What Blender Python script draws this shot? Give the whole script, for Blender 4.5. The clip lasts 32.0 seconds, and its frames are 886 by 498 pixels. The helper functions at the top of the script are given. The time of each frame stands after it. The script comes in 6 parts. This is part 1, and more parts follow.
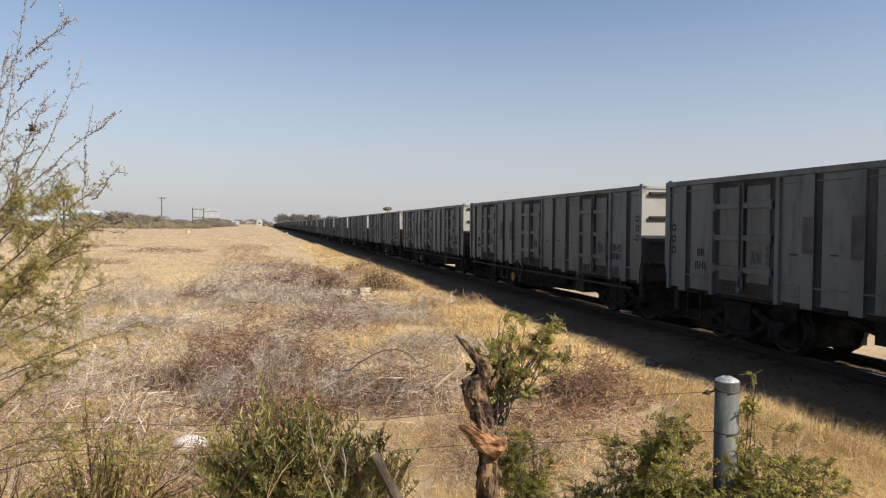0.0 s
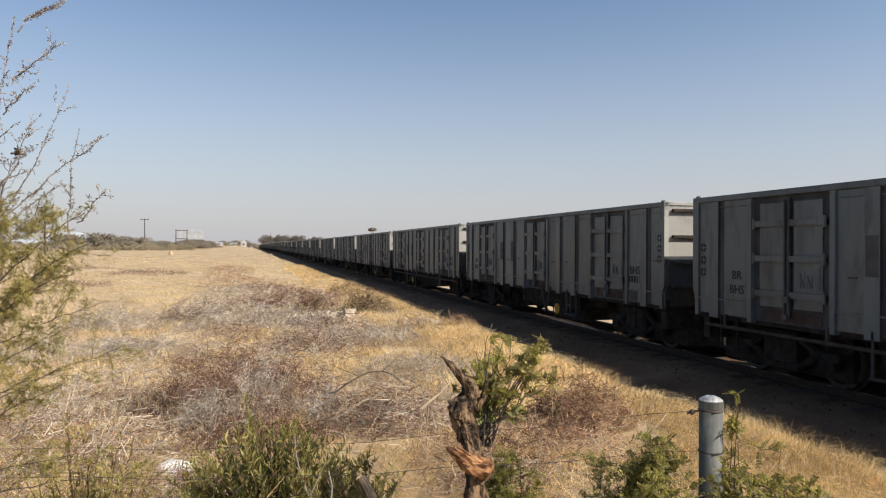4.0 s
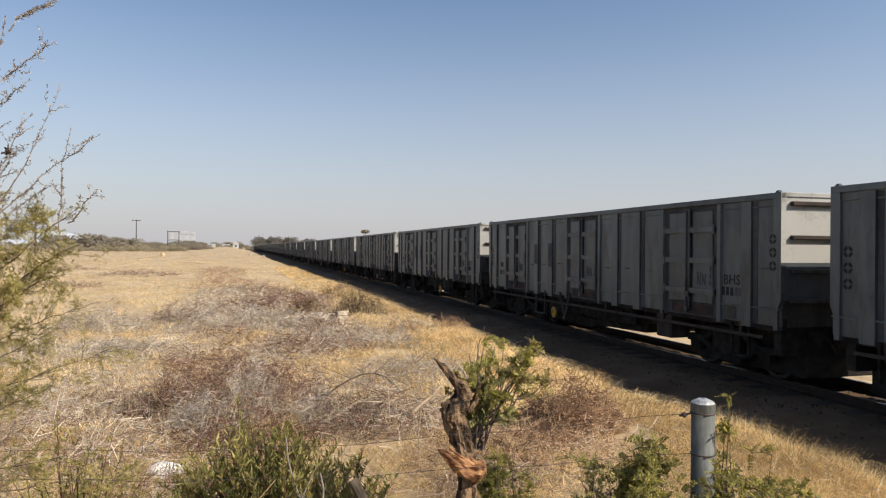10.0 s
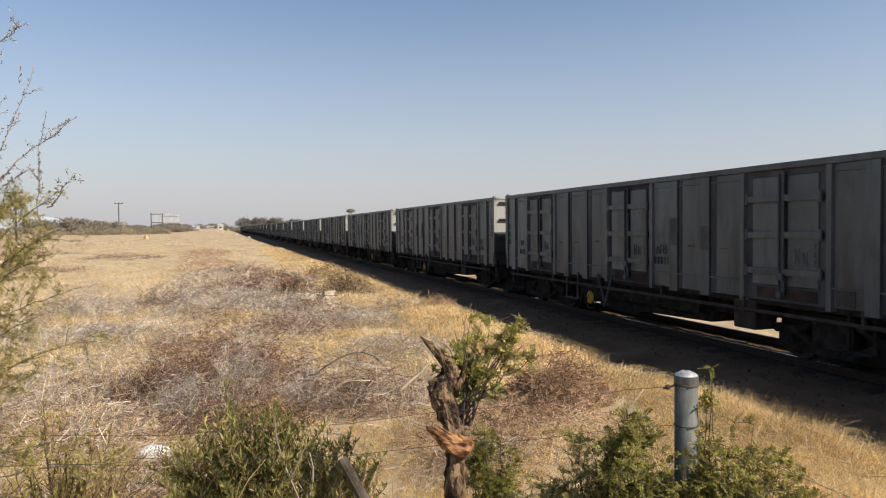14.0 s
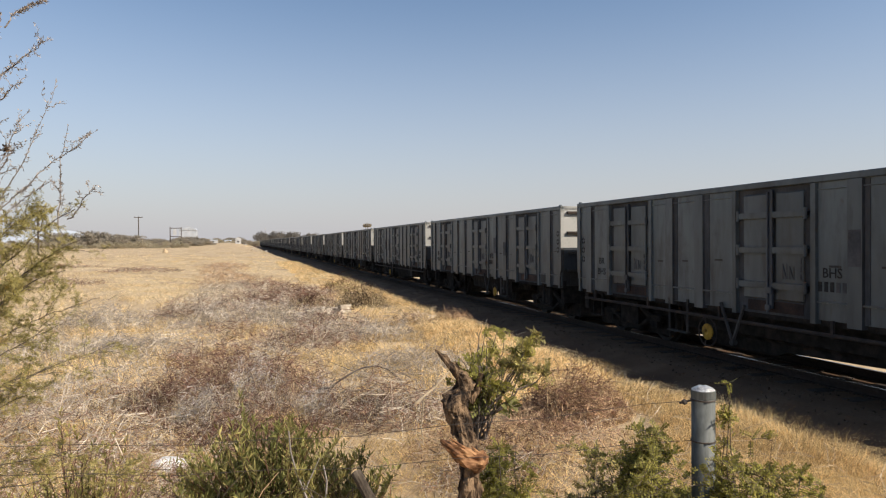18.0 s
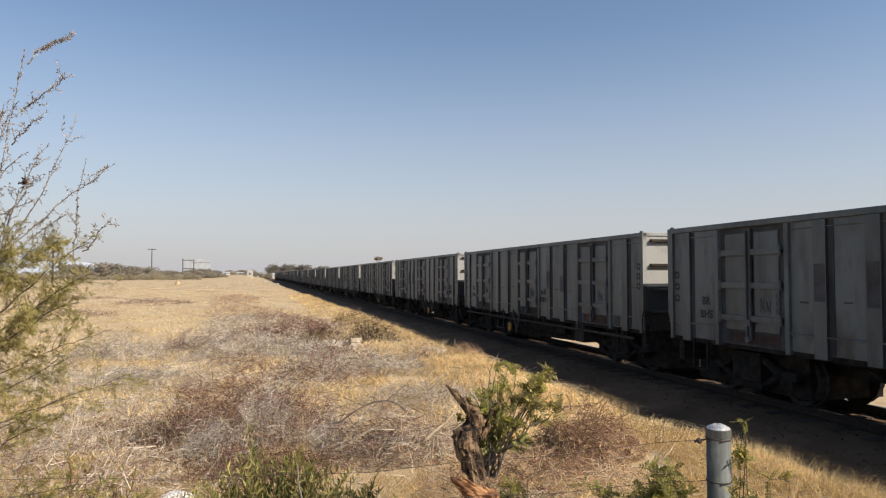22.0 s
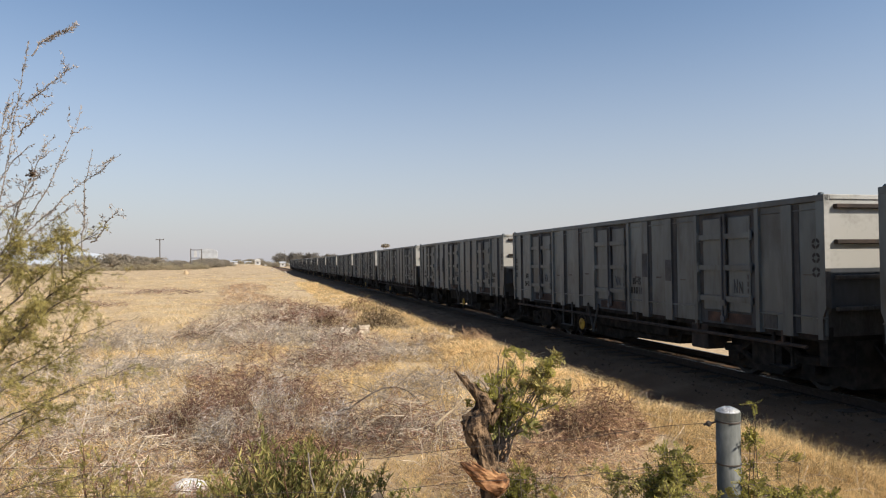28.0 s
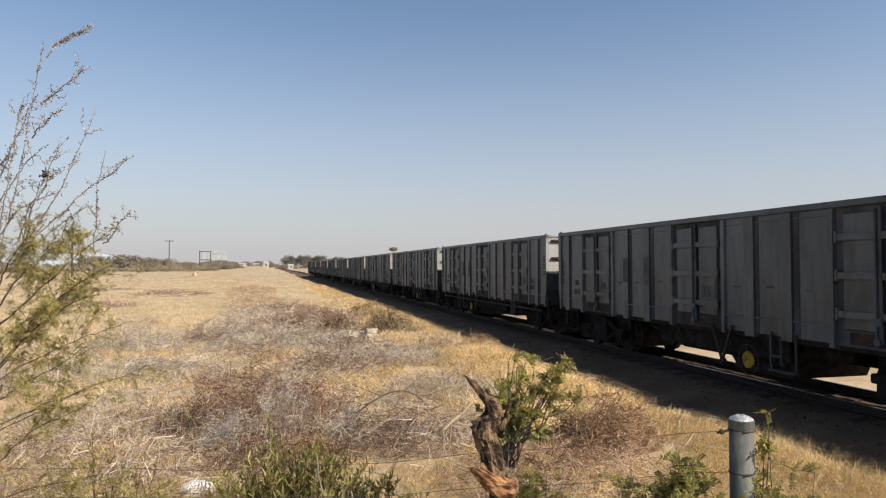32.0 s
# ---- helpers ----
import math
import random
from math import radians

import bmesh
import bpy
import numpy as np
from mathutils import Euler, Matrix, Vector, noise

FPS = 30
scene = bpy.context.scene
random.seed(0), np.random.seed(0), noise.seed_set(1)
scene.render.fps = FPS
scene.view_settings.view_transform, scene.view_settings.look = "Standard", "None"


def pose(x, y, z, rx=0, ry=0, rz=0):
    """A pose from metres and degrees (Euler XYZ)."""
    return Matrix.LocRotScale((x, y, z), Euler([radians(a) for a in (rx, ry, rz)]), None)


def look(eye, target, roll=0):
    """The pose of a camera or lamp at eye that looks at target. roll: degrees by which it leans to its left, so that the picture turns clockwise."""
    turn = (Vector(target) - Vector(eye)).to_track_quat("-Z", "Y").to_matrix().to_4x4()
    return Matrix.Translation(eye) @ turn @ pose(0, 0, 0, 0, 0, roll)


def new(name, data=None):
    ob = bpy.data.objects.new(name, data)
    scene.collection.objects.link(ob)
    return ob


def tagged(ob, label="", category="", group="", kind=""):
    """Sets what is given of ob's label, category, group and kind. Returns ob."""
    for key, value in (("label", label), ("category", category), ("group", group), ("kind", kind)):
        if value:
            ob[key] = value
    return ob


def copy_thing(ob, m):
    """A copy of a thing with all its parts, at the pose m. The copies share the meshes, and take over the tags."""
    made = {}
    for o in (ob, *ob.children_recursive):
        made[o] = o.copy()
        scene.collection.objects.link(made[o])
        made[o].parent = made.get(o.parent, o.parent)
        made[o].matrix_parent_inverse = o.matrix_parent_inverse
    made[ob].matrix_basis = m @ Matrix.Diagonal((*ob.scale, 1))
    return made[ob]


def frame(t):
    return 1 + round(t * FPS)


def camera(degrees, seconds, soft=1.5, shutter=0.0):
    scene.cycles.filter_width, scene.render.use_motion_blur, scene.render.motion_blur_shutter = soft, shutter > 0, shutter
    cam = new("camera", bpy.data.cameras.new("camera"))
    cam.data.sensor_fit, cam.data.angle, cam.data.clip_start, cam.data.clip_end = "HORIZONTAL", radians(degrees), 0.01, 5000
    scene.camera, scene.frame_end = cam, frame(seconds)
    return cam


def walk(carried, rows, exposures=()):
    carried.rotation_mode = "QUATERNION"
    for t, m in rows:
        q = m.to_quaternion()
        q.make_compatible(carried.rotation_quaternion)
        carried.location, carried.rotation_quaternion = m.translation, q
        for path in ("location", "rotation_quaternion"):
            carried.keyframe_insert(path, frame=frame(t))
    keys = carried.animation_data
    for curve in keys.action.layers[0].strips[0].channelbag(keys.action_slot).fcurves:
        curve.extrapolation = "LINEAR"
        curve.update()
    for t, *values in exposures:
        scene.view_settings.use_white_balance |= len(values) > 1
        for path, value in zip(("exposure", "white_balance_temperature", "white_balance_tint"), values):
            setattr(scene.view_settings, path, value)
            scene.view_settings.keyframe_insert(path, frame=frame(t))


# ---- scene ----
EXPOSURE = 0.27
cam = camera(65.05, 32.0, soft=1.2)
# seconds, eye, and the turn of a hand-held camera that stays on one spot
ROWS = [
    (0.0, 0.010, 0.017, 1.846, 88.16, -0.39, -14.38),
    (0.5, -0.002, 0.008, 1.850, 88.81, -0.06, -14.16),
    (1.0, -0.005, -0.003, 1.851, 89.28, 0.05, -14.59),
    (1.5, 0.007, -0.004, 1.851, 89.04, 0.12, -15.07),
    (2.0, 0.007, -0.004, 1.850, 89.47, 0.08, -15.24),
    (2.5, 0.000, -0.009, 1.854, 89.46, 0.13, -15.41),
    (3.0, 0.008, 0.001, 1.851, 89.77, -0.24, -15.79),
    (3.5, 0.004, -0.005, 1.853, 89.84, -0.21, -15.72),
    (5.5, -0.003, 0.002, 1.849, 89.92, -0.15, -15.28),
    (6.0, -0.003, -0.000, 1.849, 89.87, -0.17, -15.25),
    (6.5, 0.000, -0.002, 1.847, 89.92, 0.11, -15.14),
    (7.0, -0.004, 0.003, 1.851, 89.96, 0.14, -14.76),
    (7.5, 0.001, -0.002, 1.851, 90.13, -0.10, -15.00),
    (8.0, -0.001, -0.002, 1.848, 89.98, 0.10, -14.91),
    (8.5, 0.002, 0.002, 1.849, 89.92, 0.18, -14.99),
    (9.0, -0.000, 0.000, 1.850, 89.64, 0.05, -15.52),
    (9.5, -0.000, -0.004, 1.850, 89.76, -0.38, -16.14),
    (10.0, -0.000, -0.000, 1.851, 90.05, -0.40, -16.19),
    (10.5, -0.001, -0.005, 1.852, 90.03, -0.14, -15.94),
    (11.0, 0.001, -0.005, 1.852, 90.35, -0.18, -15.92),
    (11.5, -0.000, -0.006, 1.850, 90.19, -0.08, -16.26),
    (12.0, -0.004, -0.014, 1.854, 88.84, 0.35, -16.74),
    (12.5, -0.002, -0.024, 1.848, 87.75, 1.23, -16.11),
    (13.0, -0.001, -0.010, 1.850, 87.33, 1.31, -16.34),
    (13.5, 0.002, -0.015, 1.849, 87.74, 0.78, -16.41),
    (14.0, 0.008, -0.002, 1.854, 88.22, 0.59, -17.34),
    (14.5, 0.004, -0.006, 1.853, 88.97, 0.40, -16.48),
    (16.5, 0.016, 0.003, 1.839, 89.41, 0.62, -16.04),
    (17.0, 0.013, -0.004, 1.839, 89.38, 0.76, -16.12),
    (17.5, 0.015, -0.006, 1.842, 89.27, 0.68, -15.58),
    (18.0, 0.013, -0.005, 1.843, 89.46, 0.37, -16.01),
    (18.5, 0.013, -0.002, 1.840, 89.16, 0.49, -15.70),
    (19.0, 0.007, -0.004, 1.848, 89.12, 0.44, -15.50),
    (19.5, 0.015, -0.003, 1.840, 88.94, 0.33, -16.04),
    (20.0, 0.013, -0.009, 1.844, 89.04, 0.27, -16.38),
    (20.5, 0.020, 0.001, 1.839, 88.71, 0.39, -16.27),
    (21.0, 0.017, 0.003, 1.839, 89.26, -0.02, -15.92),
    (21.5, 0.012, -0.004, 1.845, 91.24, -0.08, -15.42),
    (22.0, 0.011, -0.006, 1.846, 92.23, 0.02, -15.10),
    (22.5, 0.010, -0.003, 1.845, 92.12, 0.21, -14.79),
    (23.0, 0.010, -0.002, 1.851, 92.40, 0.14, -15.02),
    (23.5, 0.015, -0.004, 1.846, 92.90, 0.09, -15.10),
    (24.0, 0.013, -0.002, 1.843, 92.74, 0.39, -14.56),
    (24.5, 0.011, -0.013, 1.844, 91.34, 0.89, -14.21),
    (25.0, 0.016, -0.003, 1.843, 91.09, 0.67, -14.62),
    (25.5, 0.015, -0.002, 1.843, 90.97, 0.83, -14.67),
    (27.5, 0.011, -0.005, 1.846, 91.20, 0.57, -14.65),
    (28.0, 0.011, -0.002, 1.846, 91.11, 0.76, -14.52),
    (28.5, 0.010, -0.002, 1.845, 90.91, 0.77, -14.59),
    (29.0, 0.010, -0.003, 1.845, 91.40, 0.54, -14.63),
    (29.5, 0.013, -0.006, 1.846, 91.57, 0.55, -14.41),
    (30.0, 0.012, -0.001, 1.846, 91.60, 0.52, -14.70),
    (30.5, 0.012, 0.001, 1.846, 91.51, 0.53, -14.47),
    (31.0, 0.008, -0.005, 1.848, 91.74, 0.26, -14.89),
    (31.5, 0.007, 0.008, 1.846, 91.79, 0.27, -14.82),
    (32.0, -0.000, 0.012, 1.847, 91.43, 0.26, -13.87),
]
walk(cam, [(t, pose(x, y, z, rx, ry, rz)) for t, x, y, z, rx, ry, rz in ROWS], exposures=[(0.0, EXPOSURE, 6720, 9.6), (32.0, EXPOSURE, 6720, 9.6)])

# ---------------------------------------------------------------- light
SUN_FROM = Vector((1.05, -0.86, 1.046)).normalized()
sun = new("sun", bpy.data.lights.new("sun", "SUN"))
sun.data.energy, sun.data.angle, sun.data.color = 5.0, radians(0.53), (1.0, 0.93, 0.84)
sun.matrix_world = look(SUN_FROM * 50, (0, 0, 0))

world = bpy.data.worlds.new("sky")
scene.world = world
world.use_nodes = True
wn = world.node_tree.nodes
sky = wn.new("ShaderNodeTexSky")
sky.sky_type, sky.sun_disc = "NISHITA", False
sky.sun_elevation = math.asin(SUN_FROM.z)
sky.sun_rotation = math.atan2(SUN_FROM.x, SUN_FROM.y)
sky.altitude, sky.air_density, sky.dust_density, sky.ozone_density = 1000, 1.0, 1.3, 1.45
wn["Background"].inputs["Strength"].default_value = 0.1155
# grey dust lies along the whole horizon and thins out upwards
way, rise, thin, ease, dust = (wn.new("ShaderNode" + k) for k in ("TexCoord", "SeparateXYZ", "MapRange", "Math", "Mix"))
thin.inputs["From Max"].default_value, thin.inputs["To Min"].default_value, thin.inputs["To Max"].default_value = 0.345, 1.0, 0.0
ease.operation, ease.inputs[1].default_value = "POWER", 1.4
dust.data_type = "RGBA"
dust.inputs[7].default_value = (3.8, 3.79, 4.12, 1)
for a, b in ((way.outputs["Generated"], rise.inputs[0]), (rise.outputs["Z"], thin.inputs["Value"]), (thin.outputs[0], ease.inputs[0]), (ease.outputs[0], dust.inputs[0]), (sky.outputs["Color"], dust.inputs[6]), (dust.outputs[2], wn["Background"].inputs["Color"])):
    world.node_tree.links.new(a, b)

# ---------------------------------------------------------------- plan
PITCH, LENGTH = 13.9, 12.98          # wagon to wagon, and one wagon's body
SIDE, HALF = 7.89, 1.35              # the wagons' near side, and half their width
TRACK = SIDE + HALF                  # middle of the track
RAIL = -0.27                         # top of the rails; the field lies at 0
TOP, SOLE = 3.036, 0.93              # the wagons' rim and lower edge over the rails
WHEEL = 0.43
rng = np.random.default_rng(7)




def line_at(s):
    """The middle of the track after s metres of line: x, y, and the height that it has gained."""
    k = min(1.0, max(0.0, (s - 60) / 200))
    return TRACK, s, 0.5 * k * k * (3 - 2 * k)


def height(x, y):
    """The ground: a dry field that drops at the edge of the track bed and climbs gently towards the skyline."""
    x, y = np.asarray(x, float), np.asarray(y, float)
    k = np.clip((x - 4.5) / 1.5, 0, 1)
    drop = -0.62 * k * k * (3 - 2 * k)
    k2 = np.clip((x - 12.4) / 2.5, 0, 1)
    drop = drop + 0.16 * k2 * k2 * (3 - 2 * k2)
    wob = 0.05 * np.sin(x * 0.9 + 1.3 * np.sin(y * 0.37)) * np.cos(y * 0.61 + 0.5) + 0.03 * np.sin(x * 2.3 + y * 1.7)
    far = np.clip((y - 120) / 380, 0, 1)
    away = np.clip(np.maximum((4 - x) / 10, (x - 16) / 16), 0, 1)
    rise = far * far * (3 - 2 * far) * (0.5 + 1.9 * away * away * (3 - 2 * away))
    return drop + rise + wob * np.clip(1 - k * 0.8, 0, 1)


# ---------------------------------------------------------------- materials
def mat(name, colors, rough=0.85, scale=6.0, fine=60.0, bump=0.3, metal=0.0, space="Object", stretch=(1, 1, 1), island=0.0, spread=0.0, specular=0.3, through_light=0.0, ramp=(0.3, 0.7), height_m=0.01):
    """A surface of two to four colours mixed by a coarse and a fine noise, with fine relief."""
    m = bpy.data.materials.new(name)
    m.use_nodes = True
    nt = m.node_tree
    n, l = nt.nodes, nt.links
    b = n["Principled BSDF"]
    b.inputs["Roughness"].default_value, b.inputs["Metallic"].default_value = rough, metal
    b.inputs["Specular IOR Level"].default_value = specular
    tc = n.new("ShaderNodeTexCoord")
    mp = n.new("ShaderNodeMapping")
    mp.inputs["Scale"].default_value = stretch
    l.new(tc.outputs[space], mp.inputs["Vector"])
    coarse, grain = n.new("ShaderNodeTexNoise"), n.new("ShaderNodeTexNoise")
    coarse.inputs["Scale"].default_value, coarse.inputs["Detail"].default_value = scale, 5
    grain.inputs["Scale"].default_value, grain.inputs["Detail"].default_value = fine, 4
    l.new(mp.outputs[0], coarse.inputs["Vector"]), l.new(mp.outputs[0], grain.inputs["Vector"])
    add = n.new("ShaderNodeMath")
    add.operation = "MULTIPLY_ADD"
    l.new(grain.outputs["Fac"], add.inputs[0])
    add.inputs[1].default_value = 0.4
    l.new(coarse.outputs["Fac"], add.inputs[2])
    sub = n.new("ShaderNodeMath")
    sub.operation = "SUBTRACT"
    l.new(add.outputs[0], sub.inputs[0])
    sub.inputs[1].default_value = 0.2
    cr = n.new("ShaderNodeValToRGB")
    el = cr.color_ramp.elements
    while len(el) < len(colors):
        el.new(0.5)
    for i, c in enumerate(colors):
        el[i].position = ramp[0] + (ramp[1] - ramp[0]) * i / max(1, len(colors) - 1)
        el[i].color = (*c, 1)
    l.new(sub.outputs[0], cr.inputs["Fac"])
    color = cr.outputs["Color"]
    for amount, node, out in ((island, "ShaderNodeNewGeometry", "Random Per Island"), (spread, "ShaderNodeObjectInfo", "Random")):
        if amount:
            src = n.new(node)
            mr = n.new("ShaderNodeMapRange")
            mr.inputs["To Min"].default_value, mr.inputs["To Max"].default_value = 1 - amount, 1 + amount
            l.new(src.outputs[out], mr.inputs["Value"])
            hs = n.new("ShaderNodeHueSaturation")
            l.new(mr.outputs["Result"], hs.inputs["Value"])
            l.new(color, hs.inputs["Color"])
            color = hs.outputs["Color"]
    l.new(color, b.inputs["Base Color"])
    if bump:
        bp = n.new("ShaderNodeBump")
        bp.inputs["Strength"].default_value, bp.inputs["Distance"].default_value = bump, height_m
        l.new(sub.outputs[0], bp.inputs["Height"])
        l.new(bp.outputs["Normal"], b.inputs["Normal"])
    if through_light:
        tr = n.new("ShaderNodeBsdfTranslucent")
        l.new(color, tr.inputs["Color"])
        mx = n.new("ShaderNodeMixShader")
        mx.inputs["Fac"].default_value = through_light
        l.new(b.outputs[0], mx.inputs[1]), l.new(tr.outputs[0], mx.inputs[2])
        l.new(mx.outputs[0], n["Material Output"].inputs["Surface"])
    return m


M_SOIL = mat("dry_soil", [(0.27, 0.182, 0.106), (0.43, 0.314, 0.185), (0.53, 0.402, 0.248), (0.35, 0.255, 0.16)], 0.95, 0.35, 9.0, 0.6, height_m=0.05)
M_STRAW = mat("straw", [(0.36, 0.238, 0.098), (0.66, 0.468, 0.205), (0.94, 0.725, 0.378)], 0.8, 0.5, 5.0, 0, island=0.6, through_light=0.25)
M_STRAW_PALE = mat("pale_straw", [(0.4, 0.279, 0.156), (0.655, 0.503, 0.29), (0.745, 0.598, 0.356), (0.8, 0.66, 0.414)], 0.8, 0.14, 2.0, 0, island=0.4, through_light=0.25)
M_STRAW_GOLD = mat("golden_straw", [(0.55, 0.39, 0.185), (0.77, 0.575, 0.295), (0.92, 0.725, 0.415)], 0.8, 0.3, 3.0, 0, island=0.5, through_light=0.3)
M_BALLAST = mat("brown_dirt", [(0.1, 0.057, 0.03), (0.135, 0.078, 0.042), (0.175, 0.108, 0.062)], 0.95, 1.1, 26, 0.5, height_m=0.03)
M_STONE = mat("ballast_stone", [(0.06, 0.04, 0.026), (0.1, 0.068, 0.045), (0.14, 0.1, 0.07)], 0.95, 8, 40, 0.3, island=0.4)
M_CONCRETE = mat("sleeper_concrete", [(0.05, 0.038, 0.029), (0.085, 0.066, 0.05)], 0.9, 5, 50, 0.4, spread=0.2)
M_RAIL = mat("rail_steel", [(0.022, 0.015, 0.011), (0.045, 0.03, 0.022)], 0.85, 12, 80, 0.3)
M_RAILTOP = mat("polished_rail_steel", [(0.5, 0.5, 0.5), (0.7, 0.7, 0.7)], 0.22, 3, 90, 0.05, metal=1.0, stretch=(1, 0.05, 1))
M_PAINT = mat("wagon_paint", [(0.0362, 0.0442, 0.0475), (0.0571, 0.0709, 0.0762), (0.0685, 0.0848, 0.0911), (0.0856, 0.106, 0.113)], 0.46, 1.1, 7, 0.05, stretch=(1, 1, 0.22), spread=0.16, ramp=(0.3, 0.62), specular=0.48)


def soot(m, color, scale, low, high, amount, stretch=(1, 1, 0.5)):
    """Lays stains of their own shape over a material, different on every piece."""
    n, l = m.node_tree.nodes, m.node_tree.links
    b = n["Principled BSDF"]
    under = b.inputs["Base Color"].links[0].from_socket
    tc, info, mp, no, mr, mx = (n.new("ShaderNode" + k) for k in ("TexCoord", "ObjectInfo", "Mapping", "TexNoise", "MapRange", "Mix"))
    mp.inputs["Scale"].default_value = stretch
    scaled = n.new("ShaderNodeMath")
    scaled.operation, scaled.inputs[1].default_value = "MULTIPLY", 97.0
    l.new(info.outputs["Random"], scaled.inputs[0]), l.new(scaled.outputs[0], mp.inputs["Location"])
    l.new(tc.outputs["Object"], mp.inputs["Vector"]), l.new(mp.outputs[0], no.inputs["Vector"])
    no.inputs["Scale"].default_value, no.inputs["Detail"].default_value, no.inputs["Roughness"].default_value = scale, 7, 0.62
    mr.inputs["From Min"].default_value, mr.inputs["From Max"].default_value, mr.inputs["To Max"].default_value = low, high, amount
    l.new(no.outputs["Fac"], mr.inputs["Value"])
    mx.data_type = "RGBA"
    mx.inputs[7].default_value = (*color, 1)
    l.new(mr.outputs[0], mx.inputs[0]), l.new(under, mx.inputs[6]), l.new(mx.outputs[2], b.inputs["Base Color"])


soot(M_PAINT, (0.022, 0.022, 0.024), 1.3, 0.52, 0.7, 0.85)
soot(M_PAINT, (0.026, 0.024, 0.022), 4.5, 0.53, 0.72, 0.75, (1, 1, 0.18))
soot(M_PAINT, (0.055, 0.034, 0.022), 9.0, 0.64, 0.76, 0.6, (1, 1, 0.4))
M_DOOR = mat("dirty_door_paint", [(0.0308, 0.0329, 0.036), (0.0496, 0.0545, 0.0604), (0.0667, 0.0733, 0.0815)], 0.55, 1.6, 9, 0.06, stretch=(1, 1, 0.3), spread=0.22, ramp=(0.3, 0.62), specular=0.45)
soot(M_DOOR, (0.022, 0.02, 0.019), 2.4, 0.5, 0.68, 0.9)
soot(M_DOOR, (0.06, 0.035, 0.02), 7.0, 0.6, 0.74, 0.6, (1, 1, 0.4))
# dirt tone that also carries the shade beside the ribs
M_DIRT_SHADE = mat("caked_dirt_and_shade", [(0.0285, 0.029, 0.0308), (0.0466, 0.048, 0.0506), (0.0712, 0.073, 0.077)], 0.85, 2.2, 24, 0.2, stretch=(1, 1, 0.3), spread=0.25)
# weathered grey; on the wagon ends it also paints in the shade
M_FRAME_SHADE = mat("weathered_frame_and_shade", [(0.03, 0.027, 0.024), (0.052, 0.048, 0.044), (0.084, 0.078, 0.073)], 0.8, 2.5, 30, 0.2, stretch=(1, 1, 0.4), spread=0.15)
M_GRIME = mat("grime", [(0.0475, 0.048, 0.0506), (0.0684, 0.07, 0.0748), (0.0902, 0.092, 0.0979)], 0.85, 3, 30, 0.1, spread=0.2)
M_END = mat("end_paint", [(0.22, 0.21, 0.185), (0.345, 0.335, 0.3), (0.41, 0.4, 0.365)], 0.65, 1.6, 18, 0.1, spread=0.08, ramp=(0.25, 0.55))
M_UNDER = mat("underframe_grime", [(0.014, 0.012, 0.011), (0.026, 0.023, 0.02), (0.044, 0.036, 0.031)], 0.9, 6, 60, 0.3, specular=0.1)
M_WHEEL = mat("wheel_steel", [(0.025, 0.022, 0.02), (0.05, 0.045, 0.04)], 0.7, 9, 60, 0.2, metal=0.3)
M_YELLOW = mat("yellow_paint", [(0.08, 0.05, 0.012), (0.34, 0.19, 0.02), (0.48, 0.29, 0.03)], 0.7, 5, 50, 0.2)
M_LETTER = mat("stencil_black", [(0.012, 0.012, 0.012), (0.03, 0.03, 0.03)], 0.8, 20, 120, 0, spread=0.2)
# end paint darkened: the shade of the lower ends is in the colour
M_END_SHADED = mat("end_paint_shaded", [(0.026, 0.03, 0.035), (0.042, 0.048, 0.056), (0.06, 0.066, 0.074)], 0.5, 1.4, 14, 0.1, stretch=(1, 1, 0.4), spread=0.15, specular=0.4)
M_RUSTY = mat("red_brown_rust", [(0.024, 0.019, 0.017), (0.048, 0.031, 0.025), (0.085, 0.048, 0.034)], 0.9, 3, 30, 0.2, spread=0.25)
# rust; on the upper end ribs it paints in their shadow lines
M_RUST_SHADE = mat("rust", [(0.03, 0.024, 0.02), (0.045, 0.034, 0.028), (0.075, 0.05, 0.038)], 0.9, 5, 50, 0.3)
M_GALV = mat("galvanised_steel", [(0.06, 0.064, 0.058), (0.105, 0.11, 0.1), (0.17, 0.175, 0.16)], 0.68, 9, 70, 0.2, metal=0.12, stretch=(1, 1, 0.35))
M_CAP = mat("cap_aluminium", [(0.34, 0.34, 0.33), (0.5, 0.5, 0.49), (0.66, 0.66, 0.65)], 0.5, 40, 160, 0.9, metal=0.5)
M_WIRE = mat("rusty_wire", [(0.05, 0.04, 0.033), (0.11, 0.09, 0.075)], 0.7, 30, 100, 0)
M_BARK = mat("dead_bark", [(0.01, 0.007, 0.005), (0.062, 0.038, 0.022), (0.25, 0.162, 0.092)], 0.95, 18, 90, 1.0, stretch=(1, 1, 0.3), height_m=0.03, ramp=(0.32, 0.62))
M_HEART = mat("split_heartwood", [(0.09, 0.042, 0.02), (0.22, 0.1, 0.042), (0.4, 0.21, 0.095)], 0.8, 26, 70, 0.9, stretch=(0.3, 1, 1), height_m=0.02, ramp=(0.36, 0.62))
M_GREYWOOD = mat("grey_wood", [(0.035, 0.026, 0.018), (0.09, 0.068, 0.048), (0.17, 0.135, 0.1)], 0.9, 16, 90, 0.6, stretch=(1, 1, 0.2))
M_TWIG_GREY = mat("grey_twig", [(0.23, 0.18, 0.133), (0.43, 0.36, 0.276), (0.64, 0.555, 0.435)], 0.9, 2, 20, 0, island=0.6)
M_TWIG_BROWN = mat("brown_twig", [(0.07, 0.034, 0.023), (0.19, 0.1, 0.068), (0.37, 0.225, 0.16)], 0.9, 2, 20, 0, island=0.5)
